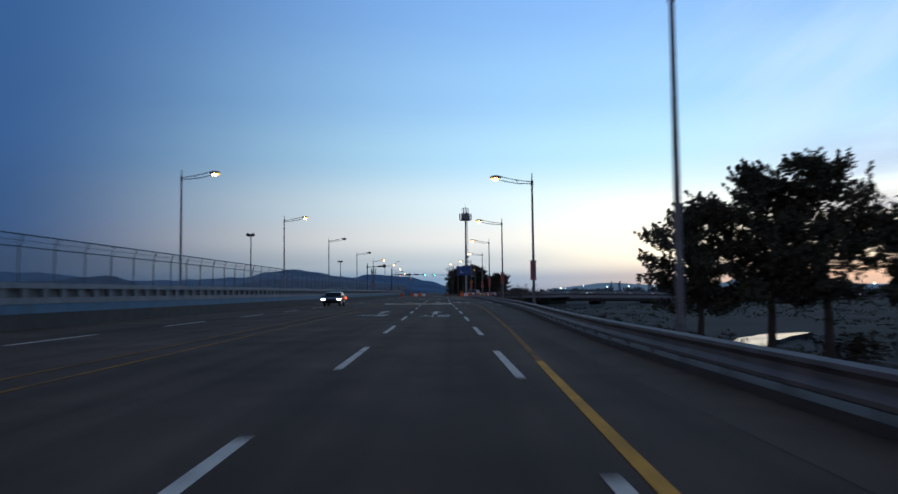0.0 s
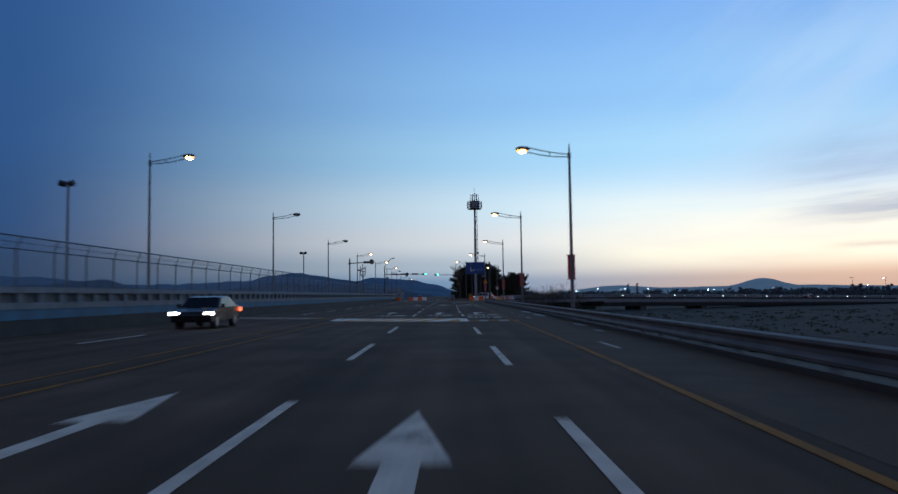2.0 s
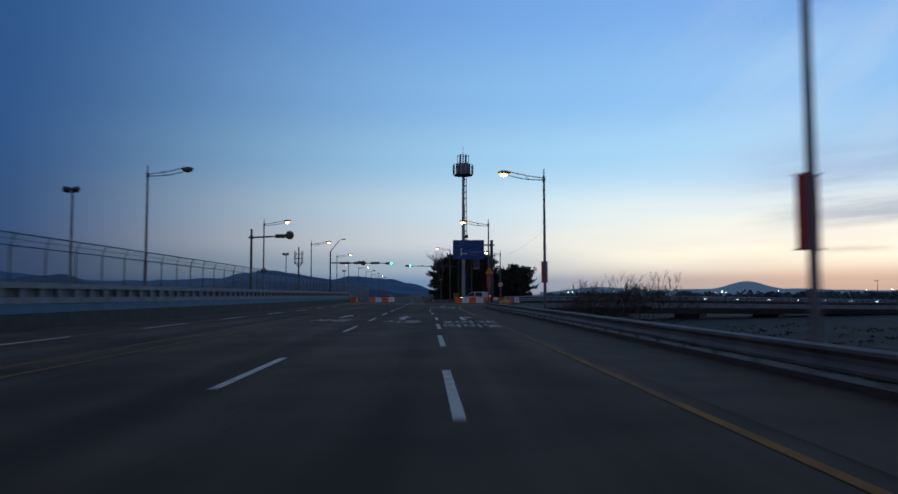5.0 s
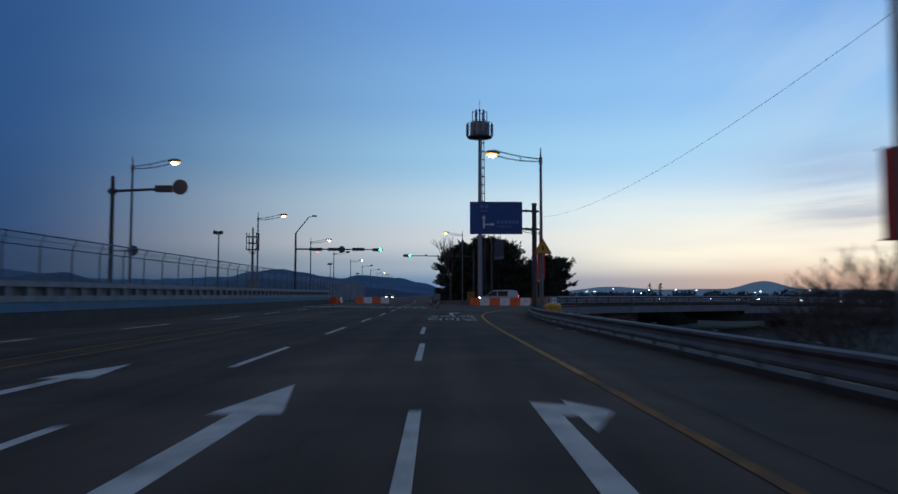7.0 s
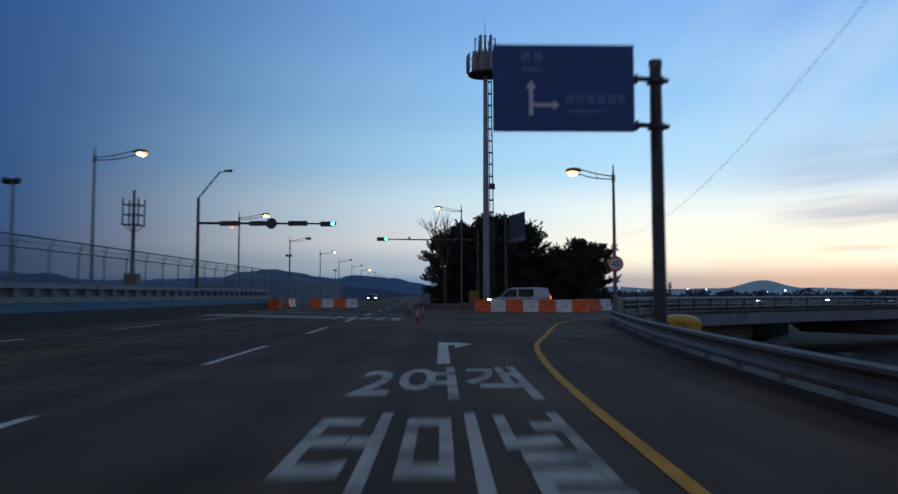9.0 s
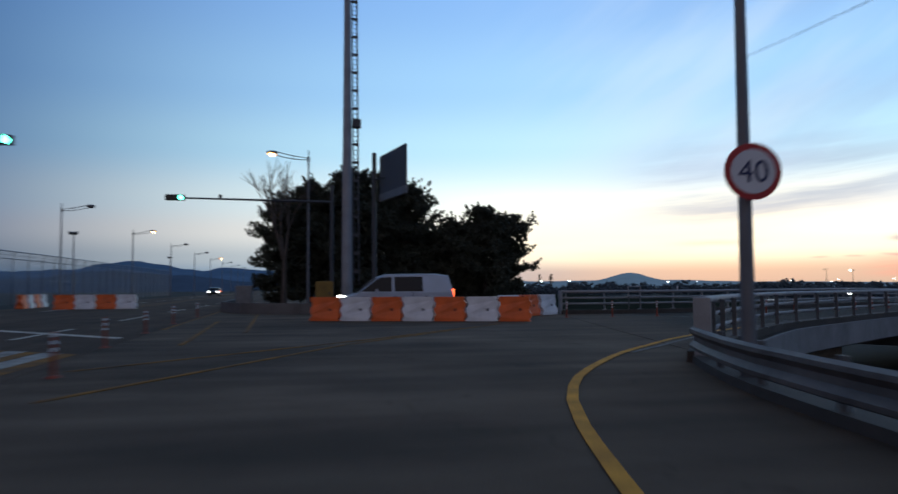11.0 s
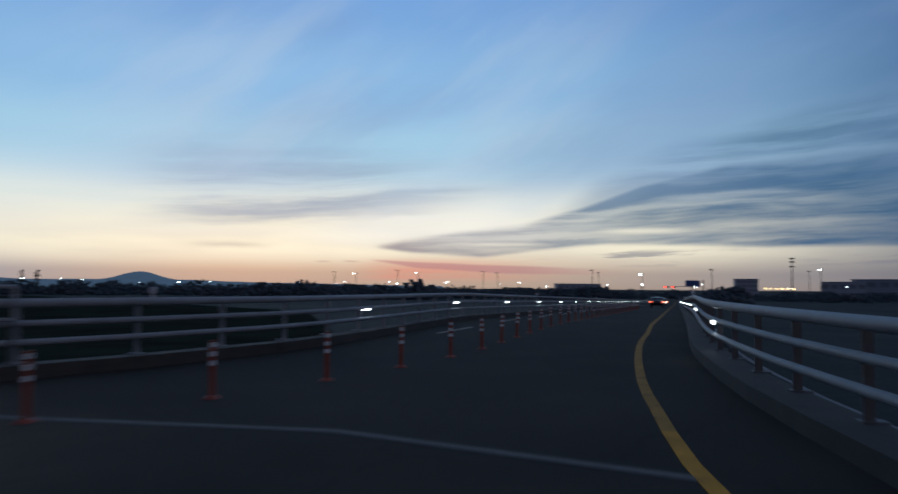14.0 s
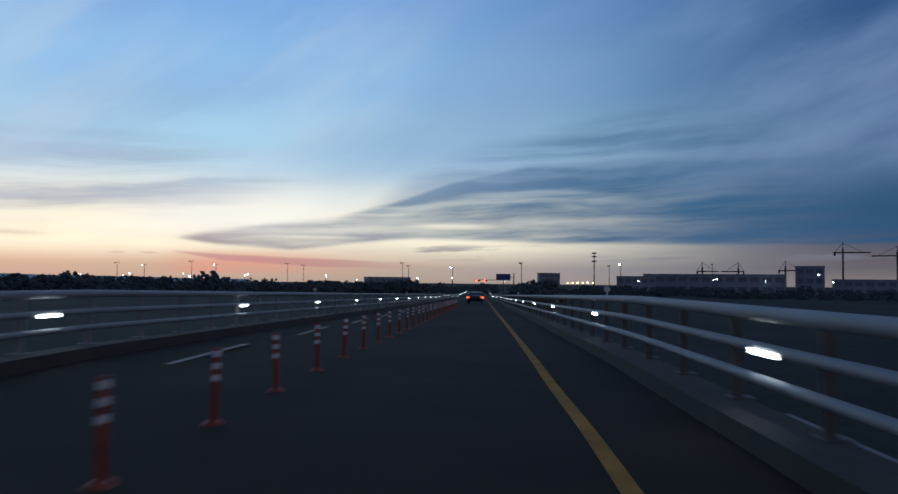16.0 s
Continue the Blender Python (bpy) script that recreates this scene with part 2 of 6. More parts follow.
# ---- materials ----
def mat(name, col, rough=0.7, metal=0.0, scale=4.0, vary=0.25, bump=0.0, fine=60.0, col2=None, spec=0.5, island=0.0):
    """A surface with broad stains and fine grain; scale and fine in repeats per metre."""
    m = bpy.data.materials.new(name)
    m.use_nodes = True
    nt = m.node_tree
    p = nt.nodes["Principled BSDF"]
    tc = nt.nodes.new("ShaderNodeTexCoord")
    n1, n2 = nt.nodes.new("ShaderNodeTexNoise"), nt.nodes.new("ShaderNodeTexNoise")
    for n, s, d in ((n1, scale, 5.0), (n2, fine, 3.0)):
        n.inputs["Scale"].default_value, n.inputs["Detail"].default_value = s, d
        nt.links.new(tc.outputs["Object"], n.inputs["Vector"])
    mixn = nt.nodes.new("ShaderNodeMath")
    mixn.operation = "MULTIPLY_ADD"
    nt.links.new(n2.outputs[0], mixn.inputs[0])
    mixn.inputs[1].default_value = 0.45
    nt.links.new(n1.outputs[0], mixn.inputs[2])
    ramp = nt.nodes.new("ShaderNodeMapRange")
    ramp.inputs[1].default_value, ramp.inputs[2].default_value = 0.45, 1.0
    nt.links.new(mixn.outputs[0], ramp.inputs[0])
    mx = nt.nodes.new("ShaderNodeMixRGB")
    a = tuple(c * (1 - vary) for c in col[:3]) + (1,)
    b = tuple(min(1, c * (1 + vary)) for c in (col2 or col)[:3]) + (1,)
    mx.inputs[1].default_value, mx.inputs[2].default_value = a, b
    nt.links.new(ramp.outputs[0], mx.inputs[0])
    nt.links.new(mx.outputs[0], p.inputs["Base Color"])
    p.inputs["Metallic"].default_value = metal
    p.inputs["Specular IOR Level"].default_value = spec
    rr = nt.nodes.new("ShaderNodeMapRange")
    rr.inputs[3].default_value, rr.inputs[4].default_value = max(0.02, rough - 0.12), min(1, rough + 0.12)
    nt.links.new(n1.outputs[0], rr.inputs[0])
    nt.links.new(rr.outputs[0], p.inputs["Roughness"])
    if bump:
        bp = nt.nodes.new("ShaderNodeBump")
        bp.inputs["Strength"].default_value, bp.inputs["Distance"].default_value = bump, 0.02
        nt.links.new(n2.outputs[0], bp.inputs["Height"])
        nt.links.new(bp.outputs[0], p.inputs["Normal"])
    return m


def glow_mat(name, col, strength):
    m = bpy.data.materials.new(name)
    m.use_nodes = True
    p = m.node_tree.nodes["Principled BSDF"]
    p.inputs["Base Color"].default_value = (*col, 1)
    p.inputs["Emission Color"].default_value = (*col, 1)
    p.inputs["Emission Strength"].default_value = strength
    return m


def road_mat(name, col, rough, tracks=True, dust=False):
    """Asphalt: stone grain, wheel tracks along the lanes, blotches, fine cracks and old patches."""
    m = mat(name, col, rough, scale=0.35, vary=0.30, bump=0.5, fine=55, spec=0.12)
    nt = m.node_tree
    p = nt.nodes["Principled BSDF"]
    src = p.inputs["Base Color"].links[0].from_socket
    tc = nt.nodes.new("ShaderNodeTexCoord")

    def layer(scl, kind, lo, hi, d0, d1, detail=4.0):
        mp = nt.nodes.new("ShaderNodeMapping")
        mp.inputs["Scale"].default_value = scl
        nt.links.new(tc.outputs["Object"], mp.inputs["Vector"])
        if kind == "crack":
            wob = nt.nodes.new("ShaderNodeTexNoise")
            wob.inputs["Scale"].default_value, wob.inputs["Detail"].default_value = 6.0, 4.0
            nt.links.new(mp.outputs[0], wob.inputs["Vector"])
            ad = nt.nodes.new("ShaderNodeVectorMath")
            ad.operation = "MULTIPLY_ADD"
            nt.links.new(wob.outputs["Color"], ad.inputs[0])
            ad.inputs[1].default_value = (0.22, 0.22, 0.0)
            nt.links.new(mp.outputs[0], ad.inputs[2])
            n = nt.nodes.new("ShaderNodeTexVoronoi")
            n.feature = "DISTANCE_TO_EDGE"
            n.inputs["Scale"].default_value = 1.0
            nt.links.new(ad.outputs[0], n.inputs["Vector"])
        else:
            n = nt.nodes.new("ShaderNodeTexNoise")
            n.inputs["Scale"].default_value, n.inputs["Detail"].default_value = 1.0, detail
            nt.links.new(mp.outputs[0], n.inputs["Vector"])
        r = nt.nodes.new("ShaderNodeMapRange")
        for i, k in enumerate((lo, hi, d0, d1)):
            r.inputs[1 + i].default_value = k
        nt.links.new(n.outputs[0], r.inputs[0])
        return r.outputs[0]

    layers = [layer((0.06, 0.05, 1), "noise", 0.35, 0.65, 0.82, 1.22), layer((0.10, 0.16, 1), "crack", 0.0, 0.004, 0.72, 1.0), layer((0.5, 0.4, 1), "noise", 0.3, 0.7, 0.85, 1.18)]
    if tracks:
        layers.append(layer((0.95, 0.012, 1), "noise", 0.32, 0.68, 0.72, 1.30, 2.0))
    if dust:
        layers += [layer((0.13, 0.75, 1), "noise", 0.40, 0.70, 0.85, 1.55, 5.0), layer((0.07, 0.09, 1), "noise", 0.42, 0.66, 0.8, 1.3, 5.0)]
    for f in layers:
        mx = nt.nodes.new("ShaderNodeVectorMath")
        mx.operation = "SCALE"
        nt.links.new(src, mx.inputs[0])
        nt.links.new(f, mx.inputs[3])
        src = mx.outputs[0]
    nt.links.new(src, p.inputs["Base Color"])
    return m


ASPHALT = road_mat("asphalt", (0.086, 0.060, 0.041), 0.92)
DECK_ASPHALT = road_mat("fresh_dark_asphalt", (0.033, 0.028, 0.023), 0.92, False)


def dusty_start(m, dust):
    """Dust carried from the junction on to the start of the deck, thinning out along it."""
    nt = m.node_tree
    p = nt.nodes["Principled BSDF"]
    src = p.inputs["Base Color"].links[0].from_socket
    tc, sp = nt.nodes.new("ShaderNodeTexCoord"), nt.nodes.new("ShaderNodeSeparateXYZ")
    nt.links.new(tc.outputs["Object"], sp.inputs[0])
    n = nt.nodes.new("ShaderNodeTexNoise")
    n.inputs["Scale"].default_value, n.inputs["Detail"].default_value = 0.22, 6.0
    nt.links.new(tc.outputs["Object"], n.inputs["Vector"])
    lean, wob = nt.nodes.new("ShaderNodeMath"), nt.nodes.new("ShaderNodeMath")
    lean.operation = wob.operation = "MULTIPLY_ADD"
    nt.links.new(sp.outputs[1], lean.inputs[0])
    lean.inputs[1].default_value = -0.30
    nt.links.new(sp.outputs[0], lean.inputs[2])
    nt.links.new(n.outputs[0], wob.inputs[0])
    wob.inputs[1].default_value = 6.0
    nt.links.new(lean.outputs[0], wob.inputs[2])
    r = nt.nodes.new("ShaderNodeMapRange")
    r.interpolation_type = "SMOOTHSTEP"
    r.inputs[1].default_value, r.inputs[2].default_value = -53.0, -48.5
    r.inputs[3].default_value, r.inputs[4].default_value = 1.0, 0.0
    nt.links.new(wob.outputs[0], r.inputs[0])
    mx = nt.nodes.new("ShaderNodeMixRGB")
    nt.links.new(r.outputs[0], mx.inputs[0])
    nt.links.new(src, mx.inputs[1])
    mp, n2, tint = nt.nodes.new("ShaderNodeMapping"), nt.nodes.new("ShaderNodeTexNoise"), nt.nodes.new("ShaderNodeMixRGB")
    mp.inputs["Scale"].default_value = (0.13, 0.75, 1.0)
    n2.inputs["Scale"].default_value, n2.inputs["Detail"].default_value = 1.0, 5.0
    nt.links.new(tc.outputs["Object"], mp.inputs["Vector"])
    nt.links.new(mp.outputs[0], n2.inputs["Vector"])
    nt.links.new(n2.outputs[0], tint.inputs[0])
    tint.inputs[1].default_value = (*[c * 0.45 for c in dust], 1)
    tint.inputs[2].default_value = (*[c * 1.85 for c in dust], 1)
    nt.links.new(tint.outputs[0], mx.inputs[2])
    nt.links.new(mx.outputs[0], p.inputs["Base Color"])


dusty_start(DECK_ASPHALT, (0.102, 0.074, 0.051))
APRON = road_mat("worn_asphalt", (0.100, 0.073, 0.050), 0.92, False, True)
SHOULDER = mat("dusty_shoulder", (0.082, 0.057, 0.036), 0.92, scale=0.8, vary=0.4, bump=0.7, fine=25, spec=0.2)


def worn(m, under, lo, hi, scale=1.6):
    """Paint that traffic has rubbed through to the asphalt in patches."""
    nt = m.node_tree
    p = nt.nodes["Principled BSDF"]
    src = p.inputs["Base Color"].links[0].from_socket
    geo = nt.nodes.new("ShaderNodeNewGeometry")
    fac = None
    for k, d in ((scale, 6.0), (scale * 14, 3.0)):
        n = nt.nodes.new("ShaderNodeTexNoise")
        n.inputs["Scale"].default_value, n.inputs["Detail"].default_value, n.inputs["Roughness"].default_value = k, d, 0.62
        nt.links.new(geo.outputs["Position"], n.inputs["Vector"])
        if fac is None:
            fac = n.outputs[0]
        else:
            ad = nt.nodes.new("ShaderNodeMath")
            ad.operation = "MULTIPLY_ADD"
            nt.links.new(n.outputs[0], ad.inputs[0])
            ad.inputs[1].default_value = 0.35
            nt.links.new(fac, ad.inputs[2])
            fac = ad.outputs[0]
    r = nt.nodes.new("ShaderNodeMapRange")
    r.inputs[1].default_value, r.inputs[2].default_value = lo, hi
    r.inputs[3].default_value, r.inputs[4].default_value = 0.0, 0.88
    nt.links.new(fac, r.inputs[0])
    mx = nt.nodes.new("ShaderNodeMixRGB")
    nt.links.new(r.outputs[0], mx.inputs[0])
    nt.links.new(src, mx.inputs[1])
    mx.inputs[2].default_value = (*under, 1)
    nt.links.new(mx.outputs[0], p.inputs["Base Color"])
    return m


# brighter copy of the white road paint, headlight beam put into its colour
TABLE_WHITE = mat("headlit_white_road_paint", (0.74, 0.68, 0.58), 0.8, scale=1.2, vary=0.25, bump=0.25, fine=20, spec=0.2)
WHITE_PAINT = mat("white_road_paint", (0.58, 0.52, 0.43), 0.8, scale=2.2, vary=0.38, bump=0.25, fine=26, spec=0.2)
YELLOW_PAINT = mat("yellow_road_paint", (0.60, 0.285, 0.040), 0.85, scale=2.2, vary=0.36, bump=0.25, fine=26, spec=0.12)
WORN_WHITE = mat("worn_white_road_paint", (0.32, 0.285, 0.235), 0.7, scale=2.5, vary=0.5, bump=0.2, fine=12)
DULL_WHITE = mat("dirty_white_road_paint", (0.17, 0.155, 0.13), 0.8, scale=2.5, vary=0.5, bump=0.2, fine=12, spec=0.15)
FADED_YELLOW = mat("faded_yellow_road_paint", (0.25, 0.115, 0.022), 0.85, scale=2.5, vary=0.45, bump=0.2, fine=12, spec=0.12)
LETTER_PAINT = worn(mat("worn_lettering_paint", (0.47, 0.42, 0.345), 0.8, scale=2.2, vary=0.38, bump=0.25, fine=26, spec=0.2), (0.084, 0.061, 0.044), 0.66, 0.84, 0.9)
worn(WHITE_PAINT, (0.084, 0.061, 0.044), 0.74, 0.92)
worn(FADED_YELLOW, (0.084, 0.061, 0.044), 0.62, 0.86, 0.7)
worn(WORN_WHITE, (0.09, 0.066, 0.046), 0.64, 0.86)
worn(YELLOW_PAINT, (0.084, 0.061, 0.044), 0.78, 0.97)
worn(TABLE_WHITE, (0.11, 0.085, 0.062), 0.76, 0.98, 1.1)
# darker copy of the yellow paint, the bridge's lower exposure put into its colour
DULL_YELLOW = worn(mat("dimmed_yellow_road_paint", (0.38, 0.20, 0.045), 0.85, scale=2.2, vary=0.36, bump=0.25, fine=26, spec=0.12), (0.05, 0.042, 0.034), 0.74, 0.95)
CONCRETE = mat("pale_concrete", (0.20, 0.205, 0.21), 0.85, scale=1.1, vary=0.28, bump=0.4, fine=22)
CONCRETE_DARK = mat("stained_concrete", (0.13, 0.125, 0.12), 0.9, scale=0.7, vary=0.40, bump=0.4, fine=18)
BLUE_PAINT = mat("blue_wall_paint", (0.040, 0.13, 0.21), 0.7, scale=0.9, vary=0.3)
GALV = mat("galvanised_steel", (0.17, 0.175, 0.18), 0.5, 0.45, scale=2.5, vary=0.3, bump=0.1)
GALV_RUST = mat("weathered_rusty_steel", (0.098, 0.083, 0.071), 0.62, 0.3, scale=1.6, vary=0.45, bump=0.2, fine=18, col2=(0.14, 0.125, 0.115))
GALV_DULL = mat("weathered_galvanised_steel", (0.12, 0.125, 0.13), 0.6, 0.4, scale=2.0, vary=0.4, bump=0.15)
POLE = mat("grey_lamp_pole_paint", (0.15, 0.16, 0.175), 0.5, 0.3, scale=1.5, vary=0.25)
DARK_STEEL = mat("dark_painted_steel", (0.055, 0.060, 0.068), 0.5, 0.3, scale=2.0, vary=0.3)
MESH = mat("fence_wire", (0.13, 0.17, 0.21), 0.6, 0.4, scale=2.0)
DARK_KERB = mat("dark_brown_concrete", (0.055, 0.047, 0.039), 0.9, scale=1.5, vary=0.4, bump=0.4, fine=18)
WHITE_RAIL = mat("white_rail_paint", (0.28, 0.287, 0.293), 0.6, 0.0, scale=2.0, vary=0.22, bump=0.1)
SIGN_BLUE = mat("blue_sign_sheet", (0.009, 0.068, 0.25), 0.45, scale=1.5, vary=0.2)
SIGN_WHITE = mat("white_sign_sheet", (0.65, 0.66, 0.68), 0.5, scale=2.0, vary=0.1)
SIGN_RED = mat("red_sign_sheet", (0.42, 0.025, 0.025), 0.5, scale=2.0, vary=0.15)
SIGN_YELLOW = mat("yellow_sign_sheet", (0.55, 0.32, 0.02), 0.5, scale=2.0, vary=0.15)
SIGN_NAVY = mat("dark_blue_lettering", (0.02, 0.03, 0.10), 0.5, scale=3.0, vary=0.1)
BANNER = mat("red_banner_cloth", (0.70, 0.095, 0.065), 0.85, scale=5.0, vary=0.2)
BANNER_PALE = mat("pale_banner_print", (0.60, 0.42, 0.34), 0.85, scale=5.0, vary=0.2)
BACK_GREY = mat("bare_aluminium_sheet", (0.070, 0.076, 0.088), 0.6, 0.3, scale=1.5, vary=0.2)
BARRIER_ORANGE = mat("orange_polyethylene", (0.75, 0.13, 0.02), 0.5, scale=2.0, vary=0.22, bump=0.1)
BARRIER_WHITE = mat("white_polyethylene", (0.72, 0.72, 0.72), 0.5, scale=2.0, vary=0.2, bump=0.1)
PRINT_GREY = mat("grey_print", (0.16, 0.16, 0.18), 0.6, scale=5.0)
POST_ORANGE = mat("orange_post_rubber", (0.25, 0.045, 0.018), 0.6, scale=6.0, vary=0.25)
TOWER = mat("pale_tower_paint", (0.27, 0.285, 0.31), 0.5, 0.2, scale=1.0, vary=0.25)
BARK = mat("pine_bark", (0.045, 0.038, 0.033), 0.95, scale=3.0, vary=0.4, bump=0.9, fine=14)
NEEDLES = mat("pine_needles", (0.058, 0.064, 0.046), 0.8, scale=1.2, vary=0.45, fine=9.0, spec=0.2)
SCRUB = mat("dry_scrub", (0.050, 0.047, 0.032), 0.9, scale=0.6, vary=0.4, fine=6.0, spec=0.1)
TWIG = mat("bare_twigs", (0.085, 0.070, 0.058), 0.9, scale=3.0)
FIELD = mat("winter_field", (0.026, 0.031, 0.030), 0.95, scale=0.05, vary=0.5, bump=0.5, fine=1.3, spec=0.1, col2=(0.034, 0.038, 0.034))
VERGE_GRASS = mat("winter_verge_grass", (0.028, 0.033, 0.024), 1.0, scale=0.4, vary=0.45, bump=0.8, fine=9.0, spec=0.0)
WATER = mat("still_water", (0.02, 0.03, 0.04), 0.13, spec=0.12, scale=0.5, vary=0.1, fine=3.0)
PUDDLE = mat("puddle_water", (0.02, 0.019, 0.017), 0.32, scale=0.8, vary=0.3, fine=6.0, spec=0.05)
WET_MUD = mat("wet_mud_film", (0.03, 0.029, 0.027), 0.42, scale=0.8, vary=0.3, fine=6.0, spec=0.35)


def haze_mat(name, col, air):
    """A far hill: dim woods, the lit evening haze put in as glow."""
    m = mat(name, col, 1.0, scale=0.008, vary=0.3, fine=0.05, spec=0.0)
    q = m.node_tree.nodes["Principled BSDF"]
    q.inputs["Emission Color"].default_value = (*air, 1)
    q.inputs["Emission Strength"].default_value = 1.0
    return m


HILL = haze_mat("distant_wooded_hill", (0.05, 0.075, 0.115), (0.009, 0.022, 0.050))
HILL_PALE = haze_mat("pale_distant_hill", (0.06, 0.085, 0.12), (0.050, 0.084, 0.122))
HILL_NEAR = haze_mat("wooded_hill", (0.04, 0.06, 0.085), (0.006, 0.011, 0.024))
# pale blue-grey base colour carries the distance haze over the trees
WOODS_HAZED = mat("far_woods", (0.080, 0.105, 0.120), 1.0, scale=0.03, vary=0.4, fine=0.3, spec=0.0)
# distance haze is put into the bluish wall colour; window colour stays close to it
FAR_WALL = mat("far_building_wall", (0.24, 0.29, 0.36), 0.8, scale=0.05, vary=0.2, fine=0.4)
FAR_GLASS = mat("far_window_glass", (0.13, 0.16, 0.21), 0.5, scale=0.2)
VAN_SILVER = mat("silver_car_paint", (0.36, 0.40, 0.46), 0.32, 0.3, scale=1.0, vary=0.12)
CAR_DARK = mat("dark_car_paint", (0.018, 0.020, 0.024), 0.25, 0.2, scale=1.0, vary=0.15)
CAR_GLASS = mat("tinted_car_glass", (0.005, 0.006, 0.008), 0.12, scale=1.0, vary=0.1, spec=0.3)
TYRE = mat("tyre_rubber", (0.022, 0.022, 0.023), 0.85, scale=8.0, vary=0.2)
RIM = mat("alloy_rim", (0.42, 0.43, 0.45), 0.35, 0.8, scale=5.0)
RUBBER_BLACK = mat("black_plastic", (0.02, 0.02, 0.022), 0.55, scale=4.0)
SODIUM = glow_mat("sodium_lamp_lens", (1.0, 0.36, 0.05), 3.2)
ARC = glow_mat("sodium_lamp_arc", (1.0, 0.62, 0.22), 18.0)
LENS_OFF = mat("unlit_lamp_lens", (0.10, 0.10, 0.10), 0.3, scale=6.0)
GREEN_LIGHT = glow_mat("green_signal_lens", (0.10, 1.0, 0.62), 9.0)
RED_LIGHT = glow_mat("red_signal_lens", (1.0, 0.06, 0.03), 8.0)
TAIL = glow_mat("lit_tail_lamp", (1.0, 0.10, 0.03), 5.0)
HEAD = glow_mat("lit_headlamp", (1.0, 0.95, 0.85), 14.0)
LED = glow_mat("white_led_strip", (0.92, 1.0, 0.96), 10.0)
FAR_LAMP = glow_mat("far_white_lamp", (0.85, 1.0, 1.0), 14.0)
FAR_SODIUM = glow_mat("far_sodium_lamp", (1.0, 0.66, 0.25), 10.0)


# ---- building helpers ----
def bm_box(bm, x0, y0, z0, x1, y1, z1, bevel=0.0):
    r = bmesh.ops.create_cube(bm, size=1.0, matrix=Matrix.LocRotScale(((x0 + x1) / 2, (y0 + y1) / 2, (z0 + z1) / 2), None, (abs(x1 - x0), abs(y1 - y0), abs(z1 - z0))))
    if bevel:
        es = list({ed for v in r["verts"] for ed in v.link_edges})
        bmesh.ops.bevel(bm, geom=es, offset=bevel, segments=2, affect="EDGES", profile=0.6)
    return bm


def bm_rod(bm, a, b, r0, r1=None, seg=10):
    a, b = Vector(a), Vector(b)
    d = b - a
    if d.length < 1e-6:
        return bm
    q = d.to_track_quat("Z", "Y").to_matrix().to_4x4()
    bmesh.ops.create_cone(bm, cap_ends=True, segments=seg, radius1=r0, radius2=r0 if r1 is None else r1, depth=d.length, matrix=Matrix.Translation((a + b) / 2) @ q)
    return bm


def bm_tube(bm, pts, r, seg=8):
    """One unbroken round tube along points."""
    pts = [Vector(q) for q in pts]
    rings = []
    for i, q in enumerate(pts):
        d = (pts[min(i + 1, len(pts) - 1)] - pts[max(i - 1, 0)]).normalized()
        u = d.cross(Vector((0, 0, 1)) if abs(d.z) < 0.9 else Vector((0, 1, 0))).normalized()
        w = u.cross(d)
        rings.append([bm.verts.new(q + (u * math.cos(2 * math.pi * k / seg) + w * math.sin(2 * math.pi * k / seg)) * r) for k in range(seg)])
    for a, b in zip(rings, rings[1:]):
        for k in range(seg):
            bm.faces.new((a[k], a[(k + 1) % seg], b[(k + 1) % seg], b[k]))
    bm.faces.new(rings[0][::-1])
    bm.faces.new(rings[-1])
    return bm


def bm_disc(bm, c, r, t, axis="Y", seg=28):
    rot = {"Y": Matrix.Rotation(radians(90), 4, "X"), "X": Matrix.Rotation(radians(90), 4, "Y"), "Z": Matrix.Identity(4)}[axis]
    bmesh.ops.create_cone(bm, cap_ends=True, segments=seg, radius1=r, radius2=r, depth=t, matrix=Matrix.Translation(c) @ rot)
    return bm


def bm_prism(bm, pts, z0, z1):
    """An upright prism over a plan outline."""
    lo = [bm.verts.new((x, y, z0)) for x, y in pts]
    hi = [bm.verts.new((x, y, z1)) for x, y in pts]
    n = len(pts)
    bm.faces.new(hi)
    bm.faces.new(lo[::-1])
    for i in range(n):
        bm.faces.new((lo[i], lo[(i + 1) % n], hi[(i + 1) % n], hi[i]))
    return bm


def sweep(bm, path, profile, closed=True):
    """A profile of (offset to the right, height) carried along a plan line of (x, y) or (x, y, z)."""
    rings = []
    n = len(path)
    for i, p in enumerate(path):
        a, b = path[max(0, i - 1)], path[min(n - 1, i + 1)]
        d = Vector((b[0] - a[0], b[1] - a[1])).normalized()
        z = p[2] if len(p) > 2 else 0.0
        rings.append([bm.verts.new((p[0] + d.y * o, p[1] - d.x * o, z + h)) for o, h in profile])
    m = len(profile)
    for i in range(n - 1):
        for k in range(m if closed else m - 1):
            k2 = (k + 1) % m
            bm.faces.new((rings[i][k], rings[i][k2], rings[i + 1][k2], rings[i + 1][k]))
    if closed and m > 2:
        bm.faces.new(rings[0][::-1])
        bm.faces.new(rings[-1])
    return bm


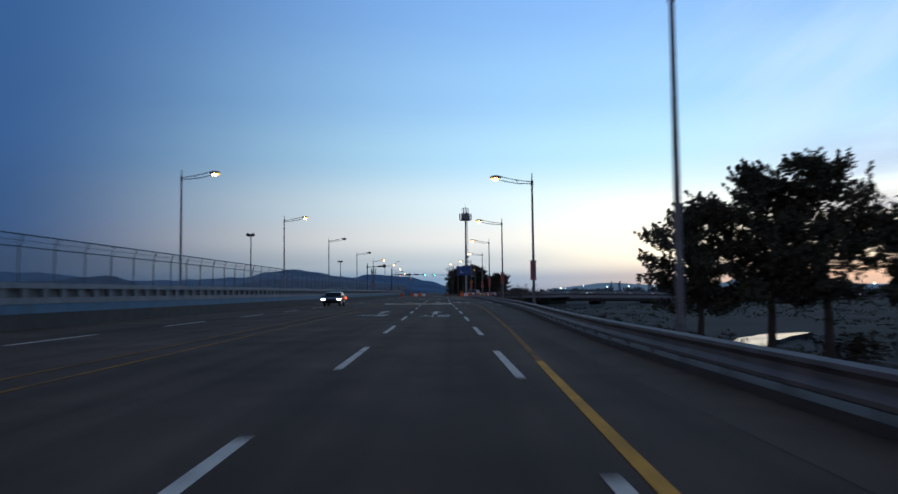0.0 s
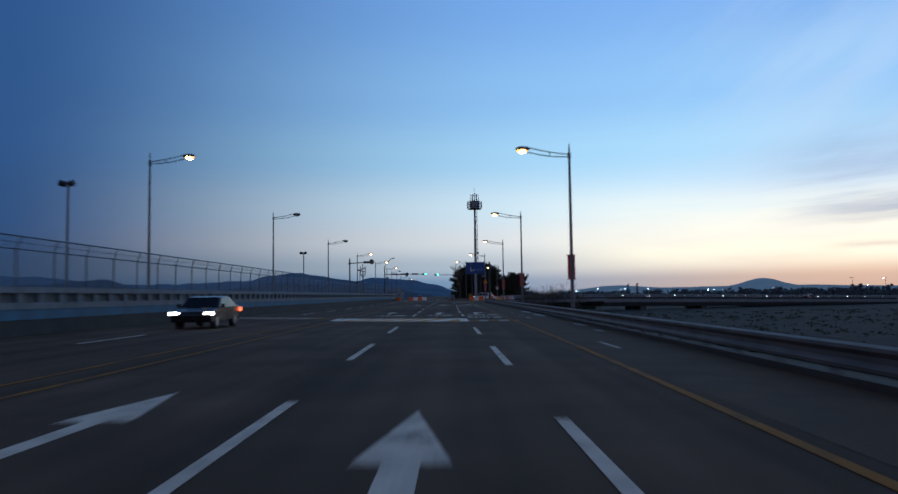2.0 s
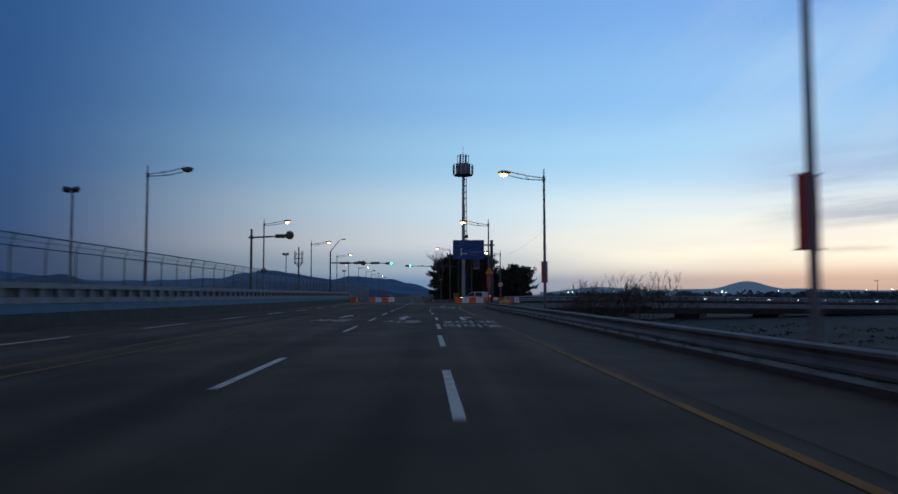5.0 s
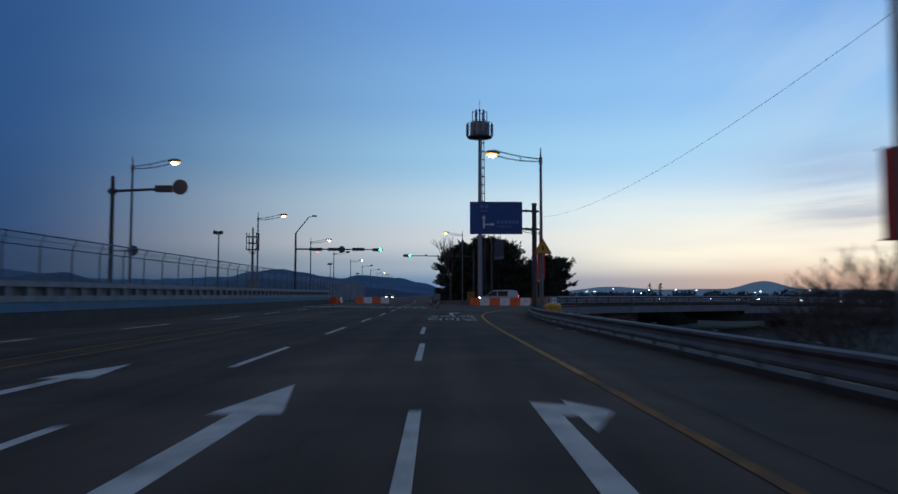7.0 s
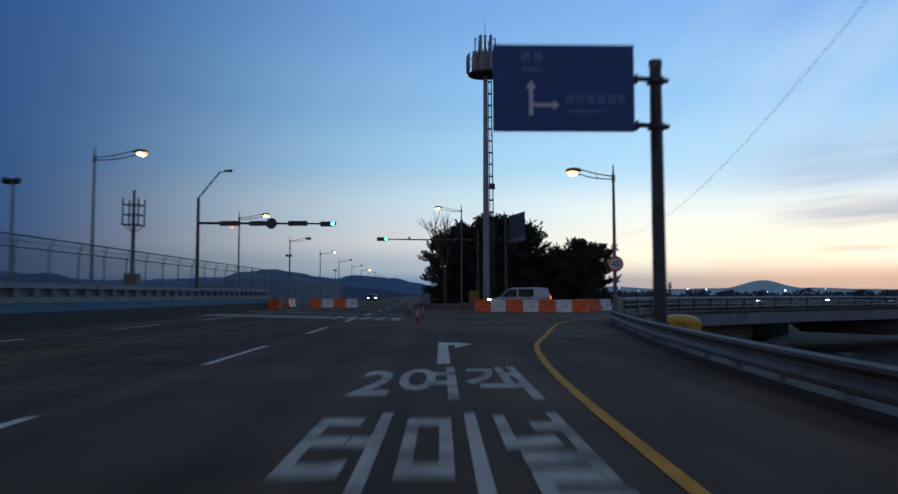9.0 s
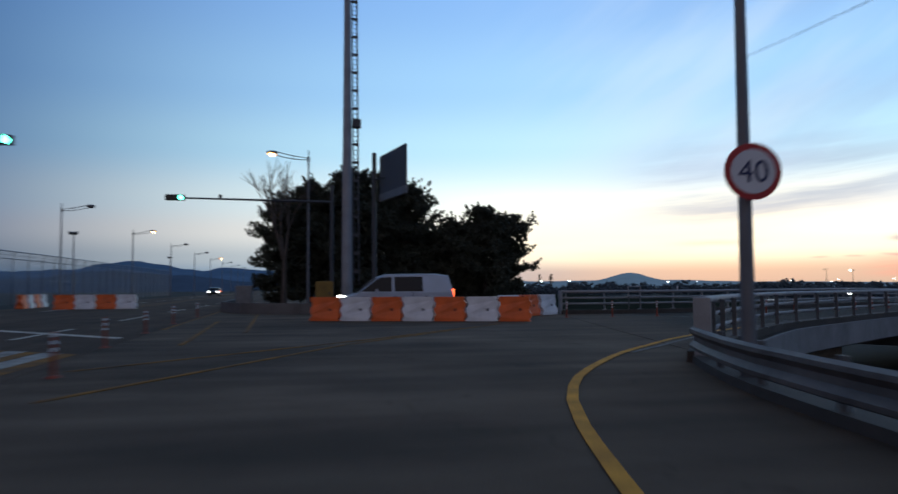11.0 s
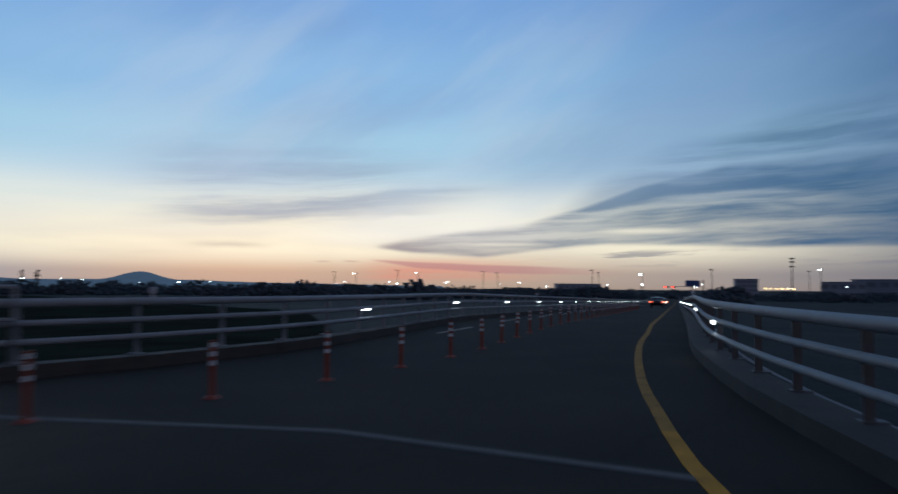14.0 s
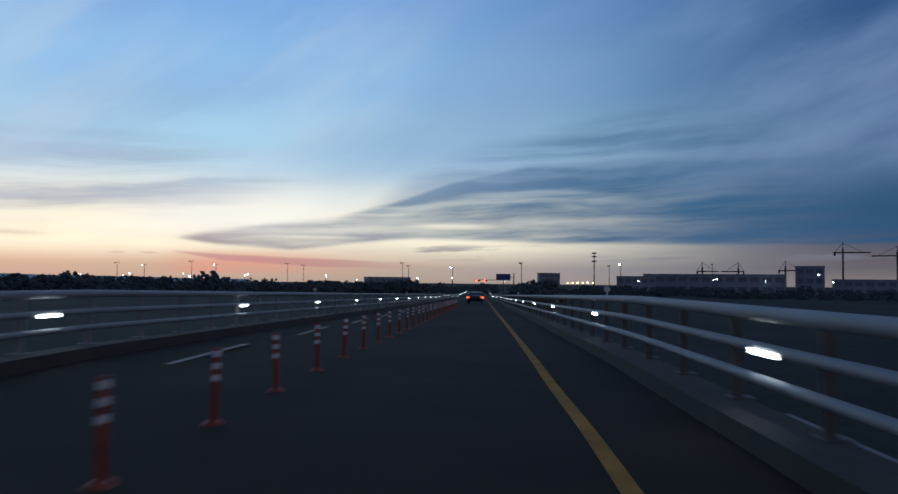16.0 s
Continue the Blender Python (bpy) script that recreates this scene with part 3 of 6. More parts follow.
def smooth_line(pts, step=1.0):
    """A Catmull-Rom line through plan points."""
    out = []
    p = [Vector(q) for q in pts]
    p = [2 * p[0] - p[1]] + p + [2 * p[-1] - p[-2]]
    for i in range(1, len(p) - 2):
        k = max(2, int((p[i + 1] - p[i]).length / step))
        for j in range(k):
            t = j / k
            out.append(0.5 * (2 * p[i] + (p[i + 1] - p[i - 1]) * t + (2 * p[i - 1] - 5 * p[i] + 4 * p[i + 1] - p[i + 2]) * t * t + (3 * p[i] - p[i - 1] - 3 * p[i + 1] + p[i + 2]) * t ** 3))
    out.append(p[-2])
    return [tuple(v) for v in out]


def along(path, gap, start=0.0):
    """Places and headings at even steps along a plan line."""
    out, want, run = [], start, 0.0
    for a, b in zip(path, path[1:]):
        d = Vector((b[0] - a[0], b[1] - a[1]))
        while want <= run + d.length and d.length > 0:
            k = (want - run) / d.length
            out.append((a[0] + d.x * k, a[1] + d.y * k, math.degrees(math.atan2(d.y, d.x))))
            want += gap
        run += d.length
    return out


def shift_line(path, o):
    out = []
    for i, p in enumerate(path):
        a, b = path[max(0, i - 1)], path[min(len(path) - 1, i + 1)]
        d = Vector((b[0] - a[0], b[1] - a[1])).normalized()
        out.append((p[0] + d.y * o, p[1] - d.x * o))
    return out


def mesh_of(bm, name, material, smooth=False):
    bmesh.ops.recalc_face_normals(bm, faces=bm.faces)
    me = bpy.data.meshes.new(name)
    bm.to_mesh(me)
    bm.free()
    me.materials.append(material)
    if smooth:
        for f in me.polygons:
            f.use_smooth = True
    return me


def part(name, bm, material, parent, label="", smooth=False):
    ob = new(name, bm if isinstance(bm, bpy.types.Mesh) else mesh_of(bm, name, material, smooth))
    ob.parent = parent
    if label:
        tagged(ob, label)
    return ob


def thing(name, m, label, category, group="", kind=""):
    ob = new(name)
    ob.empty_display_size = 0.3
    ob.matrix_basis = m
    return tagged(ob, label, category, group, kind)


def solid(name, bm, material, label, category="", kind="structure", smooth=False, group=""):
    return tagged(new(name, mesh_of(bm, name, material, smooth)), label, category, group, kind)


def B():
    return bmesh.new()


def text_mesh(body, width, length, thick=0.0, bold=0.0):
    """Letters as a flat mesh, width across and length along, lower left at the origin."""
    c = bpy.data.curves.new("letters", "FONT")
    c.body = body
    c.extrude = thick
    c.offset = bold
    c.resolution_u = 3
    o = bpy.data.objects.new("letters", c)
    scene.collection.objects.link(o)
    bpy.context.view_layer.update()
    me = bpy.data.meshes.new_from_object(o.evaluated_get(bpy.context.evaluated_depsgraph_get()))
    bpy.data.objects.remove(o)
    xs = [v.co.x for v in me.vertices]
    ys = [v.co.y for v in me.vertices]
    for v in me.vertices:
        v.co.x = (v.co.x - min(xs)) / (max(xs) - min(xs)) * width
        v.co.y = (v.co.y - min(ys)) / (max(ys) - min(ys)) * length
    me.materials.clear()
    return me
# ---- setting: ground, roads, markings ----
def line_r(y):
    return 1.25 - 0.014 * y


def line_l(y):
    return line_r(y) - 3.1


def bend(y):
    """The main road swings a little to the left past the junction."""
    return -0.025 * max(0.0, y - 270.0)


def spread(n, far):
    return [far * math.copysign(abs(i / n) ** 3.0, i) for i in range(-n, n + 1)]


bm = B()
xs, ys = [30 + v for v in spread(40, 4200)], [150 + v for v in spread(40, 4200)]
grid = [[bm.verts.new((x, y, -3.25 + 0.35 * noise.noise(Vector((x * 0.03, y * 0.03, 0))))) for y in ys] for x in xs]
for i in range(len(xs) - 1):
    for j in range(len(ys) - 1):
        bm.faces.new((grid[i][j], grid[i + 1][j], grid[i + 1][j + 1], grid[i][j + 1]))
solid("ground", bm, FIELD, "flat dark winter field of dry grass and mud", "ground", smooth=True)

left_edge = [(-17.6, -60), (-17.6, 270), (-23.3, 500), (-48.3, 1500)]
right_edge = [(-22.0, 1500), (-8.0, 500), (-3.4, 300), (-2.9, 263), (-2.0, 228), (-1.2, 207), (5.7, 198), (5.7, -60)]
road = solid("road", bm_prism(B(), left_edge + right_edge, -3.6, 0.0), ASPHALT, "dark worn asphalt carriageway with several lanes", "road")

RIGHT_RAIL = smooth_line([(9.7, 216.4), (10.4, 217.45), (11.5, 218.95), (13.1, 220.95), (16.4, 224.5), (19.3, 226.75), (21.5, 228.35), (24.7, 230.65), (28.7, 233.15), (32.0, 234.95), (38.2, 238.1), (64.4, 251.4), (120.0, 279.7), (400.0, 422.0)], 2.0)
LEFT_RAIL = smooth_line([(14.6, 239.0), (18.3, 239.1), (24.0, 240.6), (30.0, 243.75), (37.3, 247.95), (64.0, 261.6), (120.0, 290.1), (400.0, 432.4)], 2.0)
apron_outline = [(-9, 150), (6.2, 150), (6.9, 180), (7.6, 196), (8.9, 208), (11.2, 217.6), (13.5, 221.0), (17.0, 225.2), (22, 228.9), (23.4, 240.4), (14.9, 239.4), (11.5, 246), (11.0, 330), (-12, 330)]
solid("junction_apron", bm_prism(B(), apron_outline, -3.6, -0.006), APRON, "worn dusty asphalt apron at the turn-off", "road")
verge = [(14.9, 239.4), (23.4, 240.6), (30.0, 246.5), (40.0, 262.0), (46.0, 330), (11.0, 330), (11.5, 246)]
solid("verge", bm_prism(B(), verge, -3.6, -0.03), VERGE_GRASS, "dark rough winter grass beside the bridge approach", "grass")


def bz(x, y):
    """The bridge falls gently away past its start, down to the field."""
    return max(-3.0, -0.0155 * max(0.0, (x - 41.0) * 0.891 + (y - 243.0) * 0.453))


def on_deck(line):
    return [(x, y, bz(x, y)) for x, y in line]


cut = lambda line: [p for p in line if p[0] < 39.0]
deck = solid("bridge_deck", bm_prism(B(), shift_line(cut(RIGHT_RAIL), 0.55) + shift_line(cut(LEFT_RAIL), -0.55)[::-1], -0.75, 0.002), DECK_ASPHALT, "dark asphalt deck of a long low bridge", "bridge")
MID = smooth_line([(35.0, 241.55), (38.0, 243.1), (64.0, 256.4), (120.0, 284.9), (400.0, 427.2)], 2.0)
part("deck_span", sweep(B(), on_deck(MID), [(-4.9, -0.001), (4.9, -0.001), (4.9, -0.12), (-4.9, -0.12)]), DECK_ASPHALT, deck)
part("girder", sweep(B(), on_deck(MID), [(-5.35, -0.13), (5.35, -0.13), (5.35, -1.0), (3.6, -2.1), (-3.6, -2.1), (-5.35, -1.0)]), CONCRETE, deck, "pale concrete bridge girder")
for line, o in ((cut(RIGHT_RAIL), 0.6), (cut(LEFT_RAIL), -0.6)):
    edge = shift_line(line, o)
    for run, low in ((edge[:4], -1.9), (edge[3:], -0.7)):
        part("fascia", sweep(B(), run, [(-0.04, low), (-0.04, 0.05), (0.04, 0.05), (0.04, low)]), CONCRETE, deck, "pale concrete edge wall of the bridge")
for x, y, a in along([(48.3, 248.3), (195.0, 322.9)], 22.0):
    bm = bm_box(B(), -1.0, -3.2, -3.8, 1.0, 3.2, -1.8 + bz(x, y), 0.05)
    bm.transform(pose(x, y, 0, 0, 0, a))
    solid("bridge_pier", bm, CONCRETE_DARK, "stained concrete bridge pier standing in the field", "bridge pier", group="bridge piers")

# dusty shoulder and slope down to the field
bm = B()
sweep(bm, [(0, -60), (0, 150), (0.2, 172)], [(2.75, 0.004), (5.66, 0.004)], closed=False)
solid("shoulder", bm, SHOULDER, "dusty brown road shoulder beside the guard rail", "shoulder")
bm = B()
sweep(bm, [(5.7, -60), (5.7, 150), (7.4, 196)], [(-0.1, -0.02), (0.9, -0.06), (6.2, -3.3), (-0.1, -3.3)])
solid("embankment", bm, SCRUB, "grassy embankment falling to the field", "embankment")

Z1 = 0.005  # paint lies just over the asphalt
dash_me = mesh_of(bm_box(B(), -0.075, 0, 0, 0.075, 5.3, 0.004), "lane_dash", WHITE_PAINT)
dash_short = mesh_of(bm_box(B(), -0.075, 0, 0, 0.075, 3.9, 0.004), "lane_dash", WORN_WHITE)


def dash(x, y, me=dash_me, parent=road, rz=0.8, z=0.0):
    ob = new("lane_dash", me)
    ob.parent = parent
    ob.matrix_basis = pose(x, y, Z1 + z, 0, 0, rz)


def between(y, pts):
    for (a, xa), (b, xb) in zip(pts, pts[1:]):
        if a <= y <= b:
            return xa + (xb - xa) * (y - a) / (b - a)
    return pts[-1][1]


for y in [11.7 + 11.6 * k for k in range(-5, 6)] + [91.9, 102.0, 113.4, 125.0, 135.2, 145.6, 157.5, 167.8]:
    dash(between(y, [(-60, 2.0), (15, 1.02), (45, 0.65), (65, 0.30), (105, -0.35), (145, -0.55), (168, -1.1), (200, -1.25)]), y)
for y in [13.3 + 11.6 * k for k in range(-5, 6)] + [92.8, 104.0, 116.2] + [133.0 + 11.6 * k for k in range(32)]:
    dash(between(y, [(-60, -1.1), (15, -2.05), (50, -2.7), (65, -3.0), (107, -3.7), (119, -3.92), (200, -4.65), (600, -10.2)]) + bend(y), y)
for y in [9.0 + 11.6 * k for k in range(-5, 44)]:
    if not 78 < y < 91:
        dash(-12.2 - 0.004 * y + bend(y), y)
for name, f in (("yellow_line", lambda y: line_l(y) - 4.35), ("yellow_line", lambda y: line_l(y) - 5.3)):
    bm = B()
    sweep(bm, [(f(y) + bend(y), y, Z1) for y in (-60, 0, 40, 83)], [(-0.07, 0), (-0.07, 0.004), (0.07, 0.004), (0.07, 0)])
    sweep(bm, [(f(y) + bend(y), y, Z1) for y in (88, 120, 160, 212)], [(-0.07, 0), (-0.07, 0.004), (0.07, 0.004), (0.07, 0)])
    sweep(bm, [(f(y) + bend(y), y, Z1) for y in (262, 300, 400, 600)], [(-0.07, 0), (-0.07, 0.004), (0.07, 0.004), (0.07, 0)])
    part(name, bm, FADED_YELLOW, road)
EDGE = smooth_line([(1.35, 2), (1.6, 12), (2.1, 30), (2.52, 58), (2.45, 85), (2.3, 125), (2.1, 149), (1.9, 163), (1.78, 174), (1.82, 182), (2.0, 189), (2.5, 195.5), (3.3, 200.0), (3.95, 203.3), (4.5, 206.3), (5.55, 211.2), (6.4, 213.9), (7.4, 215.95), (9.1, 218.6), (10.4, 220.2), (11.8, 221.9), (14.06, 224.2), (16.0, 225.85), (17.4, 227.0), (19.1, 228.4), (20.84, 229.82), (23.1, 231.35), (25.1, 232.65), (28.6, 234.72), (32.4, 236.82), (36.6, 238.95), (41.2, 241.35), (54.2, 247.95), (114.0, 278.4), (400.0, 423.8)], 1.0)
cut_a, cut_b, cut_d, cut_c = [next(i for i, p in enumerate(EDGE) if p[1] > y) for y in (14.0, 154.0, 178.0, 230.5)]
for run, paint, lab in ((EDGE[:cut_a + 1], YELLOW_PAINT, "yellow edge line"), (EDGE[cut_a:cut_b + 1], FADED_YELLOW, "worn and faded yellow edge line"), (EDGE[cut_b:cut_d + 1], DULL_YELLOW, "dull worn yellow edge line"), (EDGE[cut_d:cut_c + 1], YELLOW_PAINT, "yellow edge line curving into the turn-off"), (EDGE[cut_c:], DULL_YELLOW, "dimmed yellow edge line along the bridge")):
    part("yellow_edge_line", sweep(B(), [(x, y, Z1 + bz(x, y)) for x, y in run], [(-0.072, 0), (-0.072, 0.004), (0.072, 0.004), (0.072, 0)]), paint, road, lab)

white = []
for a, b in zip(EDGE, EDGE[1:]):
    if 8.6 < a[0] < 15.2:
        d = Vector((b[0] - a[0], b[1] - a[1])).normalized()
        o = between(a[0], [(8.6, 0.10), (10.0, 0.27), (12.2, 0.33), (13.6, 0.24), (15.2, 0.06)])
        white.append((a[0] + d.y * o, a[1] - d.x * o))
part("white_edge_line", sweep(B(), [(x, y, Z1) for x, y in white], [(-0.06, 0), (-0.06, 0.003), (0.06, 0.003), (0.06, 0)]), DULL_WHITE, road, "worn white line beside the yellow edge line")

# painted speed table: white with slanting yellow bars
# near half takes the headlit white, far half the duller worn one
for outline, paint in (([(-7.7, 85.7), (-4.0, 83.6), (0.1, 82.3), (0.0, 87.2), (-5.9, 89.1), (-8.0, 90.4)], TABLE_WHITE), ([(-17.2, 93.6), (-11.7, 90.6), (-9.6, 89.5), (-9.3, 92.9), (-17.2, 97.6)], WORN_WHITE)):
    part("speed_table", bm_prism(B(), outline, 0.002, Z1 + 0.001), paint, road, "white speed table with slanting yellow bars" if paint is TABLE_WHITE else "duller far half of the speed table in worn paint")
table_near = [(-17.2, 93.7), (-11.7, 90.8), (-9.3, 89.5), (-7.7, 85.8), (-4.0, 83.7), (0.2, 82.4)]
table_far = [(-17.2, 97.4), (-9.3, 92.7), (-8.0, 90.2), (-5.9, 88.9), (0.2, 87.0)]
for k in range(15):
    x = -1.45 - 1.06 * k
    if k == 0:
        pts = [(-1.2, 82.7), (-0.42, 82.75), (-0.35, 84.0), (-0.52, 86.1)]
    else:
        pts = [(x - 0.30, between(x - 0.30, table_near)), (x + 0.22, between(x + 0.22, table_near)), (x + 1.46, between(x + 1.46, table_far)), (x + 0.98, between(x + 0.98, table_far))]
    if -9.4 < x < -7.4:
        continue
    part("yellow_bar", bm_prism(B(), pts, 0.003, Z1 + 0.006), YELLOW_PAINT if x > -8.0 else FADED_YELLOW, road)
for k in range(5):
    bm = bm_prism(B(), [(0.05 + 0.53 * k, 82.3), (0.55 + 0.53 * k, 82.3), (0.62 + 0.53 * k, 84.4), (0.12 + 0.53 * k, 84.4)], 0.002, Z1)
    part("faded_bar", bm, (FADED_YELLOW, WORN_WHITE)[k % 2], road)
for x, y, n in ((3.42, 62.2, 2.4), (3.62, 86.2, 2.2), (3.57, 90.6, 0.5), (3.5, 92.1, 0.8), (3.44, 96.5, 0.6), (4.22, 171.3, 1.1), (4.45, 169.5, 0.7)):
    part("worn_edge_mark", bm_prism(B(), [(x - 0.07, y), (x + 0.07, y), (x + 0.03, y + n), (x - 0.09, y + n)], 0.004, Z1 + 0.004), WORN_WHITE, road, "last scraps of a worn white edge line")


def arrow_ahead(x, y, n=6.6, w=1.0):
    s = w * 0.16
    part("lane_arrow", bm_prism(B(), [(x - s, y), (x + s, y), (x + s, y + n * 0.58), (x + w * 0.42, y + n * 0.58), (x, y + n), (x - w * 0.42, y + n * 0.58), (x - s, y + n * 0.58)], 0.002, Z1), WHITE_PAINT, road, "white straight-ahead arrow")


def arrow_right(x, y, n=6.0):
    bm = bm_prism(B(), [(x - 0.13, y), (x + 0.13, y), (x + 0.13, y + n * 0.80), (x + 0.30, y + n * 0.80), (x + 0.30, y + n * 0.64), (x + 0.78, y + n * 0.86), (x + 0.30, y + n), (x + 0.30, y + n * 0.93), (x - 0.13, y + n * 0.98)], 0.002, Z1)
    part("lane_arrow", bm, WHITE_PAINT, road, "white right-turn arrow")


def arrow_left_ahead(x, y, n=6.2):
    bm = bm_prism(B(), [(x - 0.12, y), (x + 0.12, y), (x + 0.12, y + n * 0.6), (x + 0.42, y + n * 0.6), (x, y + n), (x - 0.42, y + n * 0.6), (x - 0.12, y + n * 0.6)], 0.002, Z1)
    part("lane_arrow", bm, WHITE_PAINT, road, "white straight-ahead arrow")


def road_text(body, x, y, w, n):
    me = text_mesh(body, w, n, bold=0.022)
    me.materials.append(LETTER_PAINT)
    ob = part("lane_lettering", me, None, road, "white road lettering")
    ob.matrix_basis = pose(x, y, Z1 + 0.003)


road_text("서울", -1.85, 40.5, 1.85, 3.9)
arrow_ahead(-1.05, 45.9)
road_text("서울", -5.75, 42.8, 2.0, 3.9)
arrow_left_ahead(-4.65, 48.3)
road_text("서울", -2.75, 92.9, 1.95, 3.4)
arrow_ahead(-1.87, 97.0)
road_text("서울", -6.2, 93.6, 2.2, 3.4)
arrow_left_ahead(-5.75, 99.9)
road_text("서울", -3.35, 142.0, 2.0, 3.6)
arrow_ahead(-2.55, 146.9)
road_text("서울", -7.4, 144.2, 2.2, 3.6)
arrow_left_ahead(-6.4, 150.6)
for y, n, x0, x1 in ((87.6, 4.0, 0.1, 2.15), (136.7, 3.6, -0.3, 2.3), (180.9, 4.3, -1.25, 1.4)):
    road_text("터미널", x0, y, x1 - x0, n * 0.92)
    road_text("2여객", x0, y + n * 1.18, x1 - x0, n)
arrow_right(0.85, 96.8)
arrow_right(0.9, 145.8)
arrow_right(0.1, 191.0, 6.8)

# crossing over the main road at the junction, and the line before it
for k in range(16):
    x = -2.5 - 0.92 * k
    y = 216.0 + 0.75 * (-2.5 - x)
    part("crossing_bar", bm_prism(B(), [(x - 0.24, y), (x + 0.24, y - 0.3), (x + 0.24, y + 5.0), (x - 0.24, y + 5.3)], 0.002, Z1), WORN_WHITE, road)
    part("yellow_crossing_bar", bm_prism(B(), [(x + 0.26, y - 0.3), (x + 0.62, y - 0.5), (x + 0.62, y + 4.7), (x + 0.26, y + 4.95)], 0.002, Z1), FADED_YELLOW, road)
part("stop_line", bm_prism(B(), [(-2.3, 225.6), (-2.3, 226.1), (-16.8, 240.5), (-16.8, 240.0)], 0.002, Z1), WHITE_PAINT, road)
apron_lines = ([(-2.0, 230), (-2.9, 262)], [(-0.3, 213.9), (3.6, 222), (9.4, 230.6)], [(-1.0, 217.4), (4.5, 223.9), (7.6, 228.2)], [(-0.2, 222.9), (-1.0, 236.2)], [(0.85, 227.7), (0.05, 242.4)])
for pts in apron_lines:
    bm = B()
    sweep(bm, [(x, y, 0.0) for x, y in pts], [(-0.06, -0.004), (-0.06, Z1), (0.06, Z1), (0.06, -0.004)])
    part("yellow_hatch_line", bm, FADED_YELLOW, road, "faded yellow hatching at the junction")
for k, (x, y, a) in enumerate(along([(32.3, 240.3), (44.3, 246.4), (400, 427.2)], 8.2)):
    if k < 30:
        dash(x - 1.3, y + 2.4, dash_short, parent=deck, rz=a - 90, z=bz(x, y))

# puddles on the shoulder and beside the bridge rail
for i, (x, y, a, b, r) in enumerate(((4.80, 76.6, 0.15, 1.5, 1), (4.80, 92.3, 0.26, 2.9, 0), (4.78, 101.3, 0.32, 2.7, 0), (4.6, 71.0, 0.12, 0.7, 0), (12.75, 221.85, 0.06, 0.18, -40), (13.4, 222.15, 0.12, 0.24, 65), (11.95, 220.45, 0.06, 0.16, 70))):
    pts = []
    for k in range(26):
        t = 2 * math.pi * k / 26
        q = 1 + 0.22 * noise.noise(Vector((math.cos(t) * 1.7, math.sin(t) * 1.7, i * 5.0)))
        v = Matrix.Rotation(radians(r), 2) @ Vector((a * q * math.cos(t), b * q * math.sin(t)))
        pts.append((x + v.x, y + v.y))
    solid("puddle", bm_prism(B(), pts, 0.003, 0.009), WET_MUD, "shallow puddle reflecting the evening sky", "puddle", group="puddles")


band = [(x + 0.06 * noise.noise(Vector((x * 1.9, y * 1.9, 2.0))), y + 0.06 * noise.noise(Vector((y * 1.9, x * 1.9, 7.0))))
        for x, y in smooth_line([(15.25, 224.3), (15.45, 224.8), (17.05, 226.32), (19.2, 228.2), (20.2, 228.62), (20.0, 228.1), (19.2, 227.55), (16.9, 225.45), (15.9, 224.45), (15.25, 224.3)], 0.3)[:-1]]
solid("puddle", bm_prism(B(), band, 0.003, 0.009), PUDDLE, "long puddle at the kerb reflecting the evening sky", "puddle", group="puddles")
part("expansion_joint", sweep(B(), [(20.5, 229.5, 0.002), (19.7, 232.8, 0.002), (17.3, 236.3, 0.002), (16.5, 238.6, 0.002)], [(-0.06, 0), (-0.06, 0.006), (0.06, 0.006), (0.06, 0)]), CONCRETE_DARK, deck, "pale expansion joint")


def water_patch(pts, seed):
    line = smooth_line(pts + pts[:1], 2.0)[:-1]
    out = [(x + 1.2 * noise.noise(Vector((x * 0.3, y * 0.3, seed))), y + 1.2 * noise.noise(Vector((y * 0.3, x * 0.3, seed + 4)))) for x, y in line]
    solid("water", bm_prism(B(), out, -4.0, -2.86), WATER, "still pond water reflecting the pale sky", "water")


water_patch([(20.2, 46.5), (21.2, 46.5), (22.0, 50), (24.0, 57), (29.5, 66), (34, 71.5), (31.5, 71.5), (24, 63), (21.2, 54)], 1)


# ---- parapet and fence along the bay side ----
def side_line(x, y0, y1, step=10.0):
    return [(x + bend(y), y) for y in [y0 + i * step for i in range(int((y1 - y0) / step) + 1)] + [y1]]


par_line = side_line(-17.75, -30, 253)
# base is darker concrete than the ledge and beam above
parapet = solid("parapet_wall", sweep(B(), par_line, [(0.28, -0.3), (0.22, 0.62), (-0.22, 0.62), (-0.28, -0.3)]), DARK_KERB, "long concrete bridge parapet with a blue band and pale balusters", "parapet")
part("blue_band", sweep(B(), par_line, [(0.24, 0.625), (0.24, 1.03), (-0.24, 1.03), (-0.24, 0.625)]), BLUE_PAINT, parapet, "blue painted band")
part("ledge", sweep(B(), par_line, [(0.27, 1.035), (0.27, 1.30), (-0.27, 1.30), (-0.27, 1.035)]), CONCRETE, parapet, "pale concrete ledge")
part("top_beam", sweep(B(), par_line, [(0.2, 1.68), (0.17, 1.92), (-0.17, 1.92), (-0.2, 1.68)]), CONCRETE, parapet, "pale concrete top beam")
